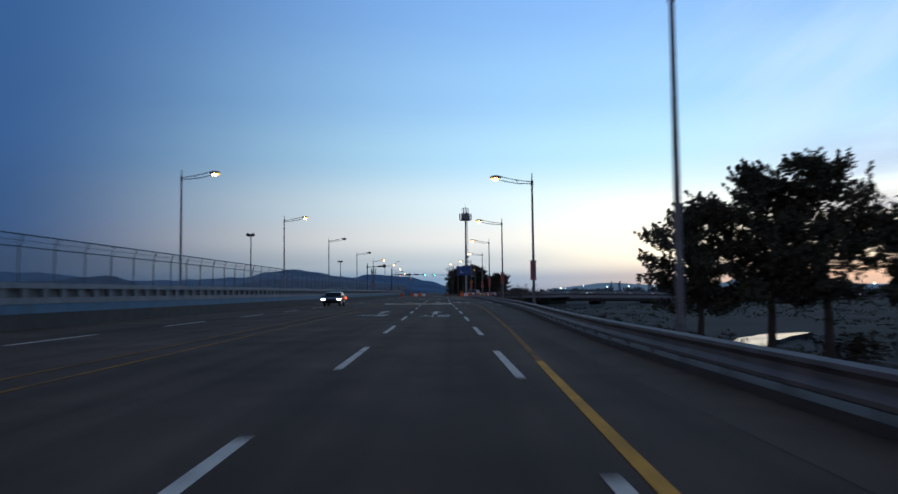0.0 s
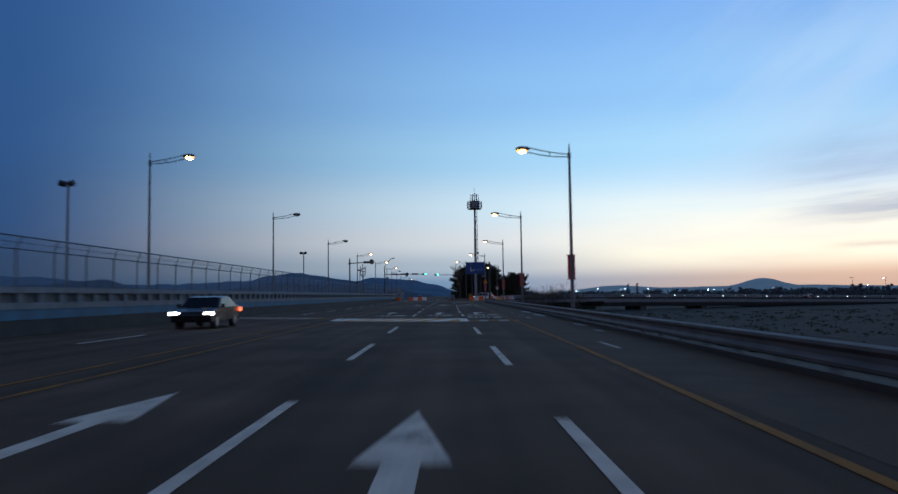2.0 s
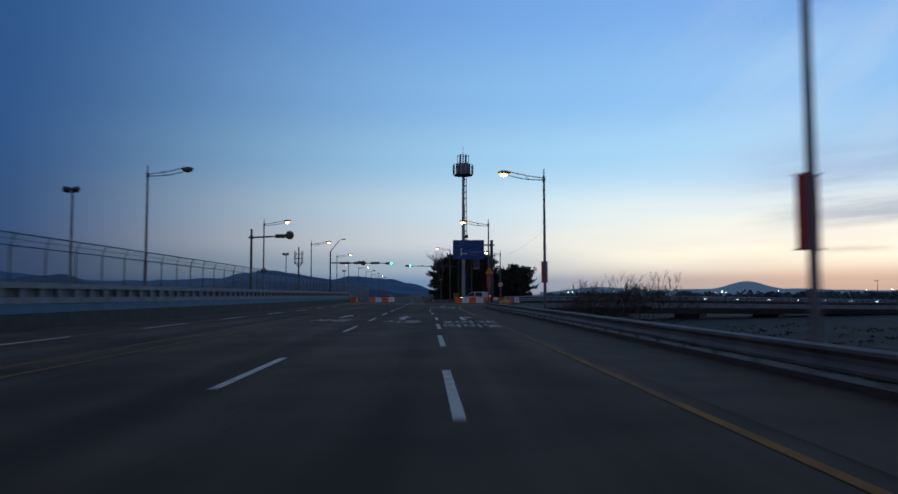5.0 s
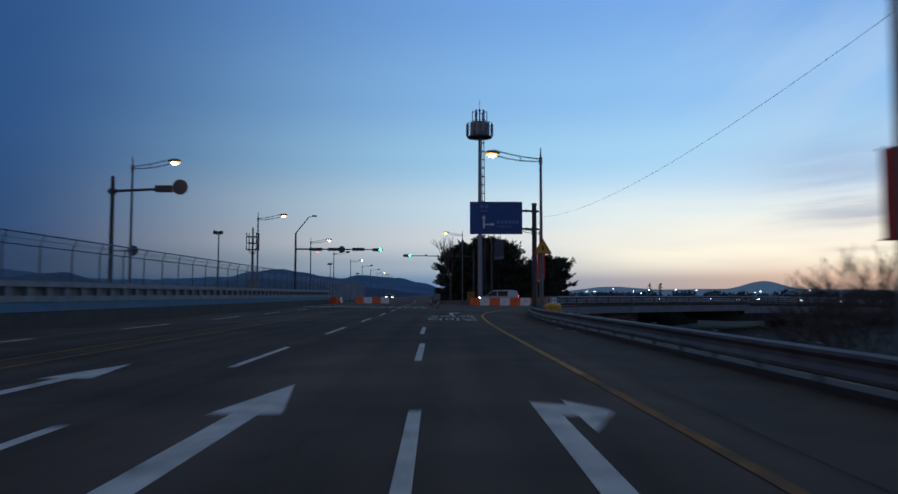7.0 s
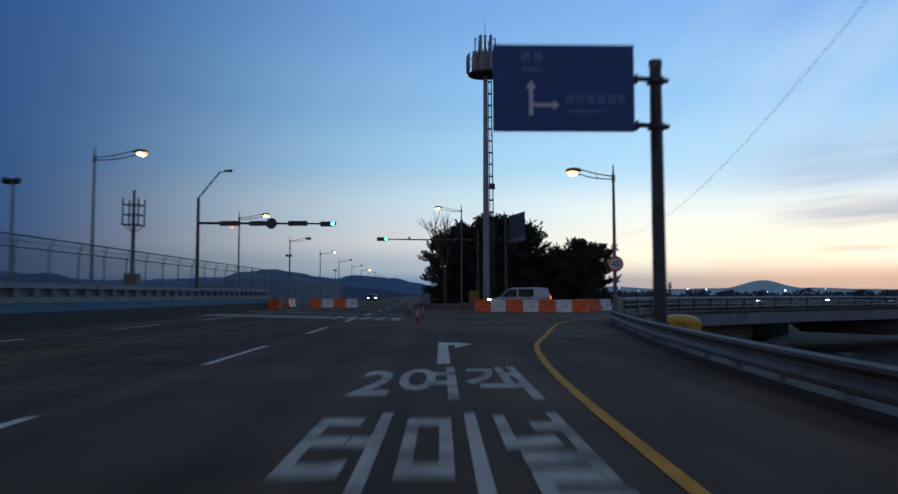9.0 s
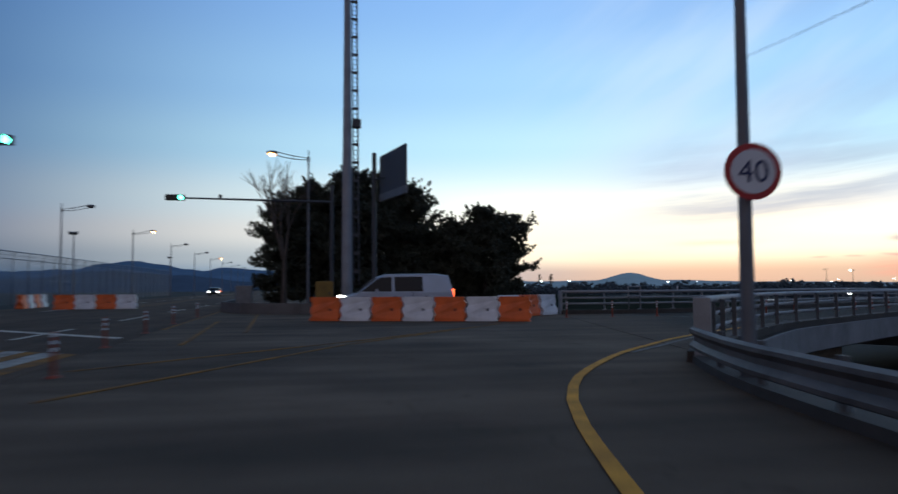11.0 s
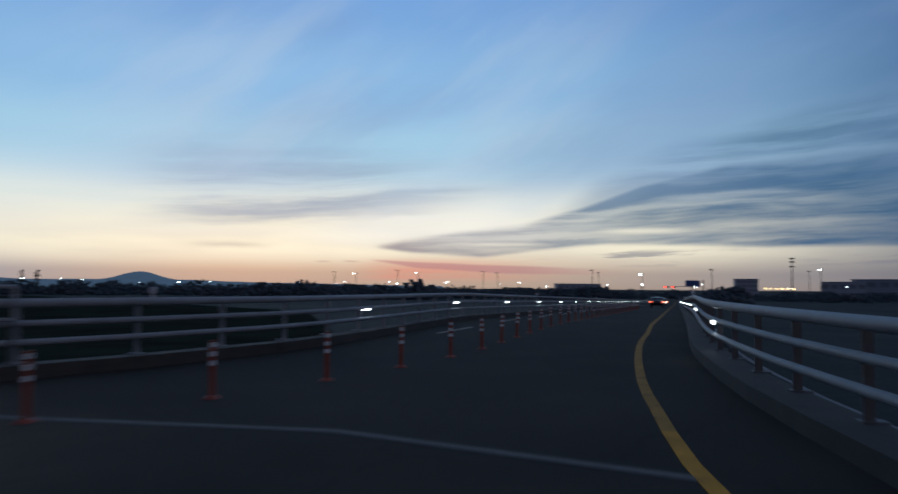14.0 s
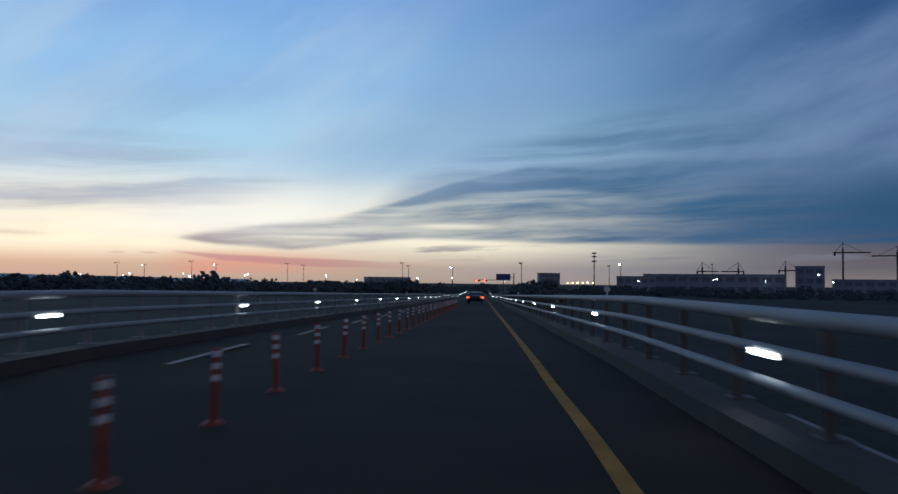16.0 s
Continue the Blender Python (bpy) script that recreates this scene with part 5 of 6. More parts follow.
def camera_mast():
    s = thing("speed_camera_mast", pose(-21.3, 189.0, -0.4), "grey speed camera mast with a short arm", "camera mast")
    part("mast", bm_rod(B(), (0, 0, 0), (0, 0, 9.2), 0.15, 0.12, 16), DARK_STEEL, s)
    bm = bm_rod(B(), (-0.3, 0, 8.25), (4.4, 0, 8.45), 0.09, 0.08, 12)
    bm_disc(bm, (0, 0, 8.25), 0.24, 0.3, "Z", 14)
    part("arm", bm, DARK_STEEL, s)
    part("camera_box", bm_box(B(), 2.7, -0.2, 8.2, 3.8, 0.2, 8.62, 0.05), DARK_STEEL, s)
    part("round_sign", bm_disc(B(), (4.3, -0.15, 8.5), 0.48, 0.05, "Y", 28), BACK_GREY, s, "round sign plate")
    part("low_sign", bm_disc(B(), (1.45, -0.15, 4.5), 0.32, 0.05, "Y", 24), BACK_GREY, s, "small round sign plate")
    part("low_arm", bm_rod(B(), (0, 0, 4.5), (1.45, 0, 4.5), 0.03, seg=8), DARK_STEEL, s)


camera_mast()


def flood_mast(m, h, big):
    s = thing("floodlight_mast", m, "slim grey mast with dark floodlights behind the fence", "light mast", "floodlight masts")
    part("mast", bm_rod(B(), (0, 0, 0), (0, 0, h), 0.09, 0.06, 12), POLE, s)
    for dx, turn in ((-0.30, 24), (0.22, -16)):
        bm = bm_box(B(), -0.22, -0.13, -0.14, 0.22, 0.13, 0.14, 0.03)
        bm.transform(pose(dx, -0.1, h + 0.08, 38, turn * 0.5, turn))
        part("floodlight", bm, DARK_STEEL, s)
    bm = bm_rod(B(), (-0.42, 0, h - 0.05), (0.36, 0, h - 0.05), 0.03, seg=8)
    part("crossbar", bm, DARK_STEEL, s)


for x, y, h in ((-23.5, 24.0, 8.2), (-23.5, 87.3, 8.2), (-22.3, 149.8, 7.6), (-22.8, 216.0, 7.4), (-23.5, 292.0, 7.4), (-26.0, 360.0, 7.4)):
    flood_mast(pose(x, y, -0.5), h + 0.5, True)


def cell_mast():
    s = thing("antenna_mast", pose(-24.6, 236.0, -0.5), "grey lattice mast with a square antenna cage", "antenna mast")
    bm = bm_rod(B(), (0, 0, 0), (0, 0, 10.3), 0.22, 0.10, 12)
    bm_box(bm, -0.5, -0.5, 0, 0.5, 0.5, 3.6, 0.04)
    part("mast", bm, GALV_DULL, s)
    bm = B()
    for z in (7.5, 8.3, 9.1):
        for a, b in (((-1, -1), (1, -1)), ((1, -1), (1, 1)), ((1, 1), (-1, 1)), ((-1, 1), (-1, -1))):
            bm_rod(bm, (a[0] * 0.62, a[1] * 0.62, z), (b[0] * 0.62, b[1] * 0.62, z), 0.04, seg=6)
    for a in (-0.62, 0.62):
        for b in (-0.62, 0.62):
            bm_rod(bm, (a, b, 7.4), (a, b, 9.6), 0.06, seg=6)
            bm_rod(bm, (a, b, 7.5), (0, 0, 6.8), 0.03, seg=6)
    part("antenna_cage", bm, DARK_STEEL, s)


cell_mast()


# ---- sign board seen almost edge-on, beside the pines ----
def side_board():
    s = thing("sign_board", pose(6.1, 246.0, 0), "dark-backed sign board on a tall post by the pines", "road sign")
    part("post", bm_rod(B(), (0, 0, 0), (0, 0, 8.9), 0.14, 0.12, 14), DARK_STEEL, s)
    d = Vector((7.47 - 6.5, 241.9 - 246.1, 0))
    ang = math.degrees(math.atan2(d.y, d.x))
    b = part("board", bm_box(B(), 0.0, -0.05, 6.2, d.length, 0.05, 8.7, 0.02), BACK_GREY, s, "dull metal board")
    b.matrix_basis = pose(0.35, 0, 0, 0, 0, ang)
    part("board_edge", bm_box(B(), -0.03, -0.07, 6.15, d.length + 0.03, 0.07, 6.55), GALV, b, "pale lower rail")
    part("arm", bm_rod(B(), (0, 0, 7.4), (0.7, -1.2, 7.4), 0.06, seg=8), DARK_STEEL, s)


side_board()


# ---- plastic barriers ----
def barrier_mesh(material):
    """A water-filled block with toothed ends, wider at the foot."""
    teeth = [0.0, 0.075, 0.075, 0.0, 0.0, 0.075, 0.075, 0.0, 0.0]
    n = 1.28
    left = [(-n / 2 + t, 0.06 + 0.88 * i / 8) for i, t in enumerate(teeth)]
    right = [(n / 2 - 0.09 + t, 0.06 + 0.88 * i / 8) for i, t in enumerate(teeth)]
    outline = [(-n / 2 + 0.03, 0.0)] + left + [(-n / 2 + 0.06, 0.96), (n / 2 - 0.06, 0.96)] + right[::-1] + [(n / 2 - 0.03, 0.0)]
    half = lambda z: 0.26 if z < 0.22 else 0.26 - 0.12 * min(1, (z - 0.22) / 0.3)
    bm = B()
    f = [bm.verts.new((x, -half(z), z)) for x, z in outline]
    b = [bm.verts.new((x, half(z), z)) for x, z in outline]
    bm.faces.new(f)
    bm.faces.new(b[::-1])
    for i in range(len(f)):
        j = (i + 1) % len(f)
        bm.faces.new((f[i], b[i], b[j], f[j]))
    return mesh_of(bm, "barrier_body", material)


B_OR, B_WH = barrier_mesh(BARRIER_ORANGE), barrier_mesh(BARRIER_WHITE)


def barrier(m, white):
    s = thing("traffic_barrier", m, "white plastic water-filled traffic barrier" if white else "orange plastic water-filled traffic barrier", "traffic barrier", "traffic barriers at the turn-off")
    part("body", B_WH if white else B_OR, None, s)
    part("fill_cap", bm_disc(B(), (0.3, 0, 0.97), 0.06, 0.04, "Z", 12), RUBBER_BLACK, s)
    for x in (-0.24, -0.02, 0.14):
        part("print", bm_box(B(), x, -0.182, 0.40, x + 0.12, -0.150, 0.50), PRINT_GREY if white else POST_ORANGE, s, "printed bar")
    return s


def barrier_row(a, b, n, first):
    a, b = Vector(a), Vector(b)
    ang = math.degrees(math.atan2(b.y - a.y, b.x - a.x))
    for k in range(n):
        p = a.lerp(b, (k + 0.5) / n)
        barrier(pose(p.x, p.y, 0.0, 0, 0, ang), (k + first) % 2 == 1)


barrier_row((2.75, 235.3), (11.2, 232.3), 7, 0)
barrier_row((10.9, 236.4), (14.3, 239.0), 3, 1)
barrier_row((-14.2, 257.5), (-9.0, 257.5), 4, 0)
barrier_row((-17.4, 251.6), (-16.0, 251.4), 1, 0)
barrier_row((-17.1, 259.5), (-17.6, 266.0), 4, 0)


# ---- flexible lane posts ----
def lane_post(m):
    s = thing("lane_post", m, "orange flexible lane post with white bands", "lane post", "lane posts along the deck")
    bm = bm_rod(B(), (0, 0, 0.03), (0, 0, 0.70), 0.036, 0.032, 12)
    bm_rod(bm, (0, 0, 0), (0, 0, 0.035), 0.11, 0.07, 14)
    part("post", bm, POST_ORANGE, s)
    for z in (0.40, 0.51, 0.62):
        part("white_band", bm_rod(B(), (0, 0, z), (0, 0, z + 0.055), 0.0375, 0.0365, 12), SIGN_WHITE, s)
    return s


first = None
for i, (x, y, a) in enumerate(along(smooth_line([(13.6, 235.2), (19.2, 235.35), (23.0, 236.25), (26.8, 237.65), (31.0, 239.85), (36.0, 242.5), (41.0, 245.0), (64.0, 256.6), (120.0, 285.1)], 1.0), 2.1)):
    if i > 40:
        break
    m = pose(x, y, bz(x, y), random.uniform(-2, 2), random.uniform(-2, 2), 0)
    first = lane_post(m) if first is None else (copy_thing(first, m) and first)
for x, y in ((-1.03, 209.9), (-1.06, 212.5), (-0.95, 216.5), (-1.8, 222.5), (-2.1, 228.0), (-2.4, 234.0), (-2.6, 241.0)):
    tagged(copy_thing(first, pose(x, y, 0)), group="lane posts at the junction")


# ---- vehicles ----
def vehicle(name, m, label, category, prof, width, paint, tuck, glass, wheels, front, rear, group=""):
    """Body lofted from a side outline (length along y, nose at -y), narrowed above the belt."""
    s = thing(name, m, label, category, group)
    belt, roof = tuck
    top = max(z for _, z in prof)
    half = lambda z: width / 2 * (1 - 0.16 * max(0.0, (z - belt) / (top - belt)))
    bm = B()
    ring = []
    for (ya, za), (yb, zb) in zip(prof, prof[1:] + prof[:1]):
        ring.append((ya, za))
        if (za - belt) * (zb - belt) < 0:
            ring.append((ya + (yb - ya) * (belt - za) / (zb - za), belt))
    prof = ring
    lf = [bm.verts.new((-half(z), y, z)) for y, z in prof]
    rt = [bm.verts.new((half(z), y, z)) for y, z in prof]
    over = [i for i, (y, z) in enumerate(prof) if z >= belt - 1e-6]
    under = [i for i, (y, z) in enumerate(prof) if z <= belt + 1e-6]
    for pick in (over, under):
        k = [i for i in range(len(pick)) if pick[i] - pick[i - 1] != 1 and i > 0]
        pick = pick[k[0]:] + pick[:k[0]] if k else pick
        bm.faces.new([lf[i] for i in pick])
        bm.faces.new([rt[i] for i in pick][::-1])
    for i in range(len(prof)):
        j = (i + 1) % len(prof)
        bm.faces.new((lf[i], rt[i], rt[j], lf[j]))
    bmesh.ops.recalc_face_normals(bm, faces=bm.faces)
    sharp = [ed for ed in bm.edges if len(ed.link_faces) == 2 and ed.calc_face_angle(0) > 0.75]
    bmesh.ops.bevel(bm, geom=sharp, offset=0.05, segments=3, affect="EDGES", profile=0.5)
    part("body", bm, paint, s, smooth=False)
    for side in (-1, 1):
        for quad in glass:
            bm = B()
            vs = [bm.verts.new((side * (half(z) + 0.006), y, z)) for y, z in quad]
            vi = [bm.verts.new((side * (half(z) - 0.02), y, z)) for y, z in quad]
            bm.faces.new(vs)
            for i in range(len(vs)):
                j = (i + 1) % len(vs)
                bm.faces.new((vs[i], vs[j], vi[j], vi[i]))
            part("side_window", bm, CAR_GLASS, s, "dark tinted window")
        for y in wheels:
            bm = bm_disc(B(), (side * (width / 2 - 0.12), y, 0.33), 0.33, 0.22, "X", 24)
            w = part("wheel", bm, TYRE, s)
            bm = bm_disc(B(), (side * (width / 2 - 0.005), y, 0.33), 0.21, 0.02, "X", 20)
            part("rim", bm, RIM, w)
        hy, hz0, hz1, hw = front[0]
        bm = bm_box(B(), side * (width / 2 - 0.12) - hw / 2, hy - 0.05, hz0, side * (width / 2 - 0.12) + hw / 2, hy + 0.12, hz1, 0.03)
        part("headlamp", bm, front[1], s, "lit headlamp")
        ry, rz0, rz1, rw = rear[0]
        bm = bm_box(B(), side * (width / 2 - 0.09) - rw / 2, ry - 0.12, rz0, side * (width / 2 - 0.09) + rw / 2, ry + 0.045, rz1, 0.02)
        part("tail_lamp", bm, rear[1], s, "glowing red tail lamp")
        bm = bm_box(B(), side * (width / 2 + 0.02), -width * 0.52, belt - 0.02, side * (width / 2 + 0.2), -width * 0.52 + 0.1, belt + 0.15, 0.03)
        part("mirror", bm, paint, s)
    return s, half


def screen(s, half, y0, z0, y1, z1, name="windscreen"):
    bm = B()
    d = Vector((0, z1 - z0, y0 - y1)).normalized() * 0.012
    vs = [bm.verts.new(c) for c in ((-half(z0) * 0.88, y0 + 0, z0), (half(z0) * 0.88, y0, z0), (half(z1) * 0.86, y1, z1), (-half(z1) * 0.86, y1, z1))]
    off = 0.012 if y1 < y0 else -0.012
    for v in vs:
        v.co.y += off if name == "rear_window" else -0.012
        v.co.z += 0.008
    bm.faces.new(vs)
    part(name, bm, CAR_GLASS, s, "dark glass")


van_prof = [(-2.55, 0.35), (-2.58, 0.62), (-2.45, 0.86), (-1.75, 1.10), (-0.85, 1.78), (-0.45, 1.92), (1.6, 1.94), (2.3, 1.86), (2.5, 1.2), (2.55, 0.5), (2.5, 0.33), (-2.45, 0.30)]
van, hv = vehicle("van", pose(6.4, 237.75, 0, 0, 0, -87), "silver passenger van waiting behind the barriers", "van", van_prof, 1.9, VAN_SILVER, (1.12, 1.94),
                  [[(-1.62, 1.16), (-0.26, 1.16), (-0.26, 1.80), (-0.80, 1.76)], [(-0.14, 1.16), (1.12, 1.16), (1.12, 1.81), (-0.14, 1.80)]], (-1.6, 1.55), ((-2.42, 0.84, 1.0, 0.4), HEAD), ((2.5, 0.85, 1.25, 0.14), TAIL))
screen(van, hv, -1.75, 1.12, -0.86, 1.76)
screen(van, hv, 2.49, 1.25, 2.32, 1.80, "rear_window")
part("door_seam", bm_box(B(), 0.952, 0.66, 0.5, 0.958, 0.68, 1.15), RUBBER_BLACK, van)

car_prof = [(-2.25, 0.40), (-2.3, 0.62), (-2.1, 0.78), (-1.15, 0.95), (-0.45, 1.40), (0.2, 1.48), (0.95, 1.42), (1.65, 1.05), (2.2, 0.98), (2.3, 0.7), (2.25, 0.35), (-2.2, 0.30)]
car_glass = [[(-0.98, 0.98), (0.18, 0.98), (0.18, 1.40), (-0.42, 1.36)], [(0.25, 0.98), (1.35, 0.98), (0.92, 1.34), (0.25, 1.40)]]


def sedan(m, label, group):
    s, h = vehicle("car", m, label, "car", car_prof, 1.82, CAR_DARK, (0.96, 1.48), car_glass, (-1.4, 1.4), ((-2.22, 0.62, 0.76, 0.42), HEAD), ((2.22, 0.72, 0.9, 0.36), TAIL), group)
    screen(s, h, -1.12, 0.97, -0.46, 1.40)
    screen(s, h, 1.62, 1.06, 0.97, 1.41, "rear_window")
    return s


sedan(pose(110.3, 278.5, bz(110.3, 278.5), 0, 0, 180 - 63.0), "dark saloon car with glowing tail lamps on the bridge", "cars")
sedan(pose(155.1, 301.6, bz(155.1, 301.6), 0, 0, 180 - 63.0), "dark saloon car with glowing tail lamps far along the bridge", "cars")
sedan(pose(-12.4, 79.0, 0.01, 0, 0, 0.5), "dark saloon car with bright headlamps on the opposite lanes", "cars")
sedan(pose(-15.5, 345.0, 0, 0, 0, 1.5), "far dark car with bright headlamps on the main road", "cars")


# ---- trees ----
def tuft_cloud(bm, c, rx, rz, n, size, rng):
    for _ in range(n):
        d = Vector((rng.gauss(0, 1), rng.gauss(0, 1), rng.gauss(0, 1))).normalized() * rng.random() ** 0.4
        p = Vector(c) + Vector((d.x * rx, d.y * rx, d.z * rz))
        a = Vector((rng.gauss(0, 1), rng.gauss(0, 1), rng.gauss(0.5, 0.8))).normalized() * size * rng.uniform(0.6, 1.3)
        b = a.cross(Vector((rng.gauss(0, 1), rng.gauss(0, 1), rng.gauss(0, 1)))).normalized() * size * rng.uniform(0.13, 0.27)
        vs = [bm.verts.new(q) for q in (p - a * 0.5 - b, p + a * 0.1 - b * 0.9, p + a * 0.6, p + a * 0.1 + b * 0.9, p - a * 0.5 + b)]
        bm.faces.new(vs)


def pine(x, y, z, h, spread, seed, bare=0.28, clumps=46, fill=0.75, label="dark pine tree with an uneven open crown", lean=0.0):
    rng = random.Random(seed)
    s = thing("pine_tree", pose(x, y, z, 0, 0, rng.uniform(0, 360)), label, "tree", "pine trees")
    trunk, crown = B(), B()
    pts, p = [Vector((0, 0, -0.3))], Vector((0, 0, 0))
    for k in range(1, 8):
        pts.append(Vector((rng.uniform(-0.05, 0.05) * k * h / 10 + lean * k * 0.1, rng.uniform(-0.05, 0.05) * k * h / 10, h * 0.93 * k / 7)))
    for k, (a, b) in enumerate(zip(pts, pts[1:])):
        r = 0.024 * h
        bm_rod(trunk, a, b, r * (1 - k / 8), r * (1 - (k + 1) / 8), 9)
    for k in range(clumps):
        f = bare + (1 - bare) * ((k + rng.random()) / clumps)
        i = min(6, int(f * 7))
        base = pts[i].lerp(pts[i + 1], min(1.0, f * 7 - i))
        ang = rng.uniform(0, 2 * math.pi)
        wide = spread * (0.55 + 0.6 * math.sin(math.pi * min(1, (f - bare) / (1 - bare) * 0.75 + 0.2))) * rng.uniform(0.45, 1.1) * (1.0 if f < 0.85 else 0.6)
        tip = base + Vector((math.cos(ang) * wide, math.sin(ang) * wide, rng.uniform(0.0, 0.35) * wide + 0.1))
        mid = base.lerp(tip, 0.55) + Vector((0, 0, -0.06 * wide))
        bm_rod(trunk, base, mid, 0.007 * h * (1.1 - f), 0.005 * h * (1.1 - f) + 0.008, 5)
        bm_rod(trunk, mid, tip, 0.005 * h * (1.1 - f) + 0.008, 0.008, 5)
        for q, w in ((tip, 1.0), (mid.lerp(tip, 0.5), 0.8), (mid, 0.55)):
            c = q + Vector((rng.gauss(0, 0.18), rng.gauss(0, 0.18), rng.gauss(0, 0.12))) * spread * 0.35
            for _ in range(3 if w > 0.7 else 1):
                up = Vector((rng.gauss(0, 0.5) + 0.5 * math.cos(ang), rng.gauss(0, 0.5) + 0.5 * math.sin(ang), rng.uniform(0.3, 1.2))).normalized()
                root, n = c + Vector((rng.gauss(0, 1), rng.gauss(0, 1), rng.gauss(0, 0.6))) * spread * 0.14, spread * rng.uniform(0.16, 0.30)
                for j in range(4):
                    tuft_cloud(crown, root + up * n * j / 3, 0.075 * spread * (1.1 - 0.22 * j), 0.075 * spread * (1.1 - 0.22 * j), 12, 0.045 * spread + 0.06, rng)
            tuft_cloud(crown, c, spread * 0.26 * w * rng.uniform(0.7, 1.3), spread * 0.15 * w * rng.uniform(0.7, 1.3), 52, 0.055 * spread + 0.11, rng)
    for k in range(int(clumps * fill)):
        f = bare + (0.94 - bare) * rng.random()
        q = pts[min(6, int(f * 7))] * 1.0
        w = spread * 0.62 * math.sqrt(rng.random()) * (1.15 - 0.7 * f)
        a = rng.uniform(0, 2 * math.pi)
        tuft_cloud(crown, (q.x + math.cos(a) * w, q.y + math.sin(a) * w, f * h), spread * 0.32, spread * 0.20, 70, 0.08 * spread + 0.14, rng)
    part("trunk", trunk, BARK, s)
    part("crown", crown, NEEDLES, s)
    return s


for i, (x, y, h, w, lab) in enumerate((
        (0.2, 265.5, 8.6, 2.3, ""), (2.4, 266.5, 10.4, 2.6, ""), (5.6, 264.5, 11.0, 2.9, ""), (8.2, 266.0, 11.2, 2.9, ""), (10.2, 264.8, 10.2, 2.5, ""),
        (4.0, 269.5, 10.0, 2.8, ""), (9.5, 270.0, 9.6, 2.8, ""), (12.2, 266.0, 6.2, 2.0, ""), (13.8, 264.0, 6.8, 2.1, ""), (16.2, 262.6, 7.9, 2.3, ""), (18.3, 264.2, 7.5, 2.1, ""), (16.0, 267.0, 6.8, 2.2, ""))):
    pine(x, y, 0, h, w, 100 + i, bare=0.05, clumps=60)
for i, (x, y, h, w) in enumerate(((15.4, 46.5, 10.4, 2.8), (19.2, 45.0, 12.2, 3.4), (21.9, 43.6, 12.7, 3.1), (27.4, 42.4, 11.2, 3.0), (30.6, 40.2, 11.8, 3.3), (34.0, 37.0, 12.5, 3.4))):
    pine(x, y, -3.3, h, w, 300 + i, bare=0.33, clumps=44, fill=0.42, label="dark pine tree standing by the pond below the road")


def bare_tree(x, y, z, h, seed, label="bare leafless tree with fine upright twigs"):
    rng = random.Random(seed)
    s = thing("bare_tree", pose(x, y, z), label, "tree", "bare trees")
    bm = B()

    def grow(p, d, n, r, depth):
        q = p + d * n
        bm_rod(bm, p, q, r, r * 0.65, 5 if depth < 3 else 4)
        if depth < 5:
            for _ in range(3 if depth < 4 else 2):
                e2 = (d + Vector((rng.gauss(0, 0.32), rng.gauss(0, 0.32), rng.gauss(0.2, 0.2)))).normalized()
                grow(q, e2, n * rng.uniform(0.6, 0.85), r * 0.58, depth + 1)

    grow(Vector((0, 0, -0.2)), Vector((0, 0, 1)), h * 0.27, 0.018 * h, 0)
    part("trunk", bm, TWIG, s)


bare_tree(0.5, 261.5, 0, 13.2, 11)


def bare_shrub(x, y, z, h, seed):
    rng = random.Random(seed)
    s = thing("bare_shrub", pose(x, y, z), "dense bare brown shrub of thin upright twigs beyond the guard rail", "shrub", "bare shrubs")

    def grow(bm, p, d, n, r, depth):
        q = p + d * n
        bm_rod(bm, p, q, r, r * 0.6, 4)
        if depth < 4:
            for _ in range(3):
                grow(bm, q, (d + Vector((rng.gauss(0, 0.34), rng.gauss(0, 0.34), rng.gauss(0.15, 0.2)))).normalized(), n * rng.uniform(0.55, 0.9), max(0.011, r * 0.55), depth + 1)

    for k in range(6):
        a = rng.uniform(0, 2 * math.pi)
        bm = B()
        grow(bm, Vector((0.3 * math.cos(a), 0.3 * math.sin(a), -0.2)), Vector((0.34 * math.cos(a), 0.34 * math.sin(a), 1)).normalized(), h * 0.26, 0.04, 0)
        part("stem", bm, TWIG, s)


for i, (x, y, h) in enumerate(((9.9, 163.4, 4.4), (11.9, 162.0, 6.6), (13.4, 164.0, 6.8), (15.4, 163.0, 7.0), (13.6, 167.5, 5.8), (17.4, 164.0, 6.8))):
    bare_shrub(x, y, -2.9, h, 60 + i)

rng = random.Random(31)
for i in range(16):
    x, y = rng.uniform(12.5, 30.0), rng.uniform(36.0, 50.0)
    if 17.0 < x < 23.0 and y < 47:
        continue
    s = thing("undergrowth_bush", pose(x, y, -3.2), "dark tangled bush below the pines by the pond", "bush", "undergrowth bushes")
    bm = B()
    for k in range(16):
        tuft_cloud(bm, (rng.gauss(0, 0.7), rng.gauss(0, 0.7), rng.uniform(0.2, 1.7)), 0.5, 0.35, 26, 0.24, rng)
    part("foliage", bm, SCRUB, s)
    bm = B()
    for k in range(5):
        bm_rod(bm, (rng.gauss(0, 0.15), rng.gauss(0, 0.15), -0.2), (rng.gauss(0, 0.6), rng.gauss(0, 0.6), rng.uniform(1.2, 2.2)), 0.03, 0.01, 5)
    part("stem_cluster", bm, TWIG, s)

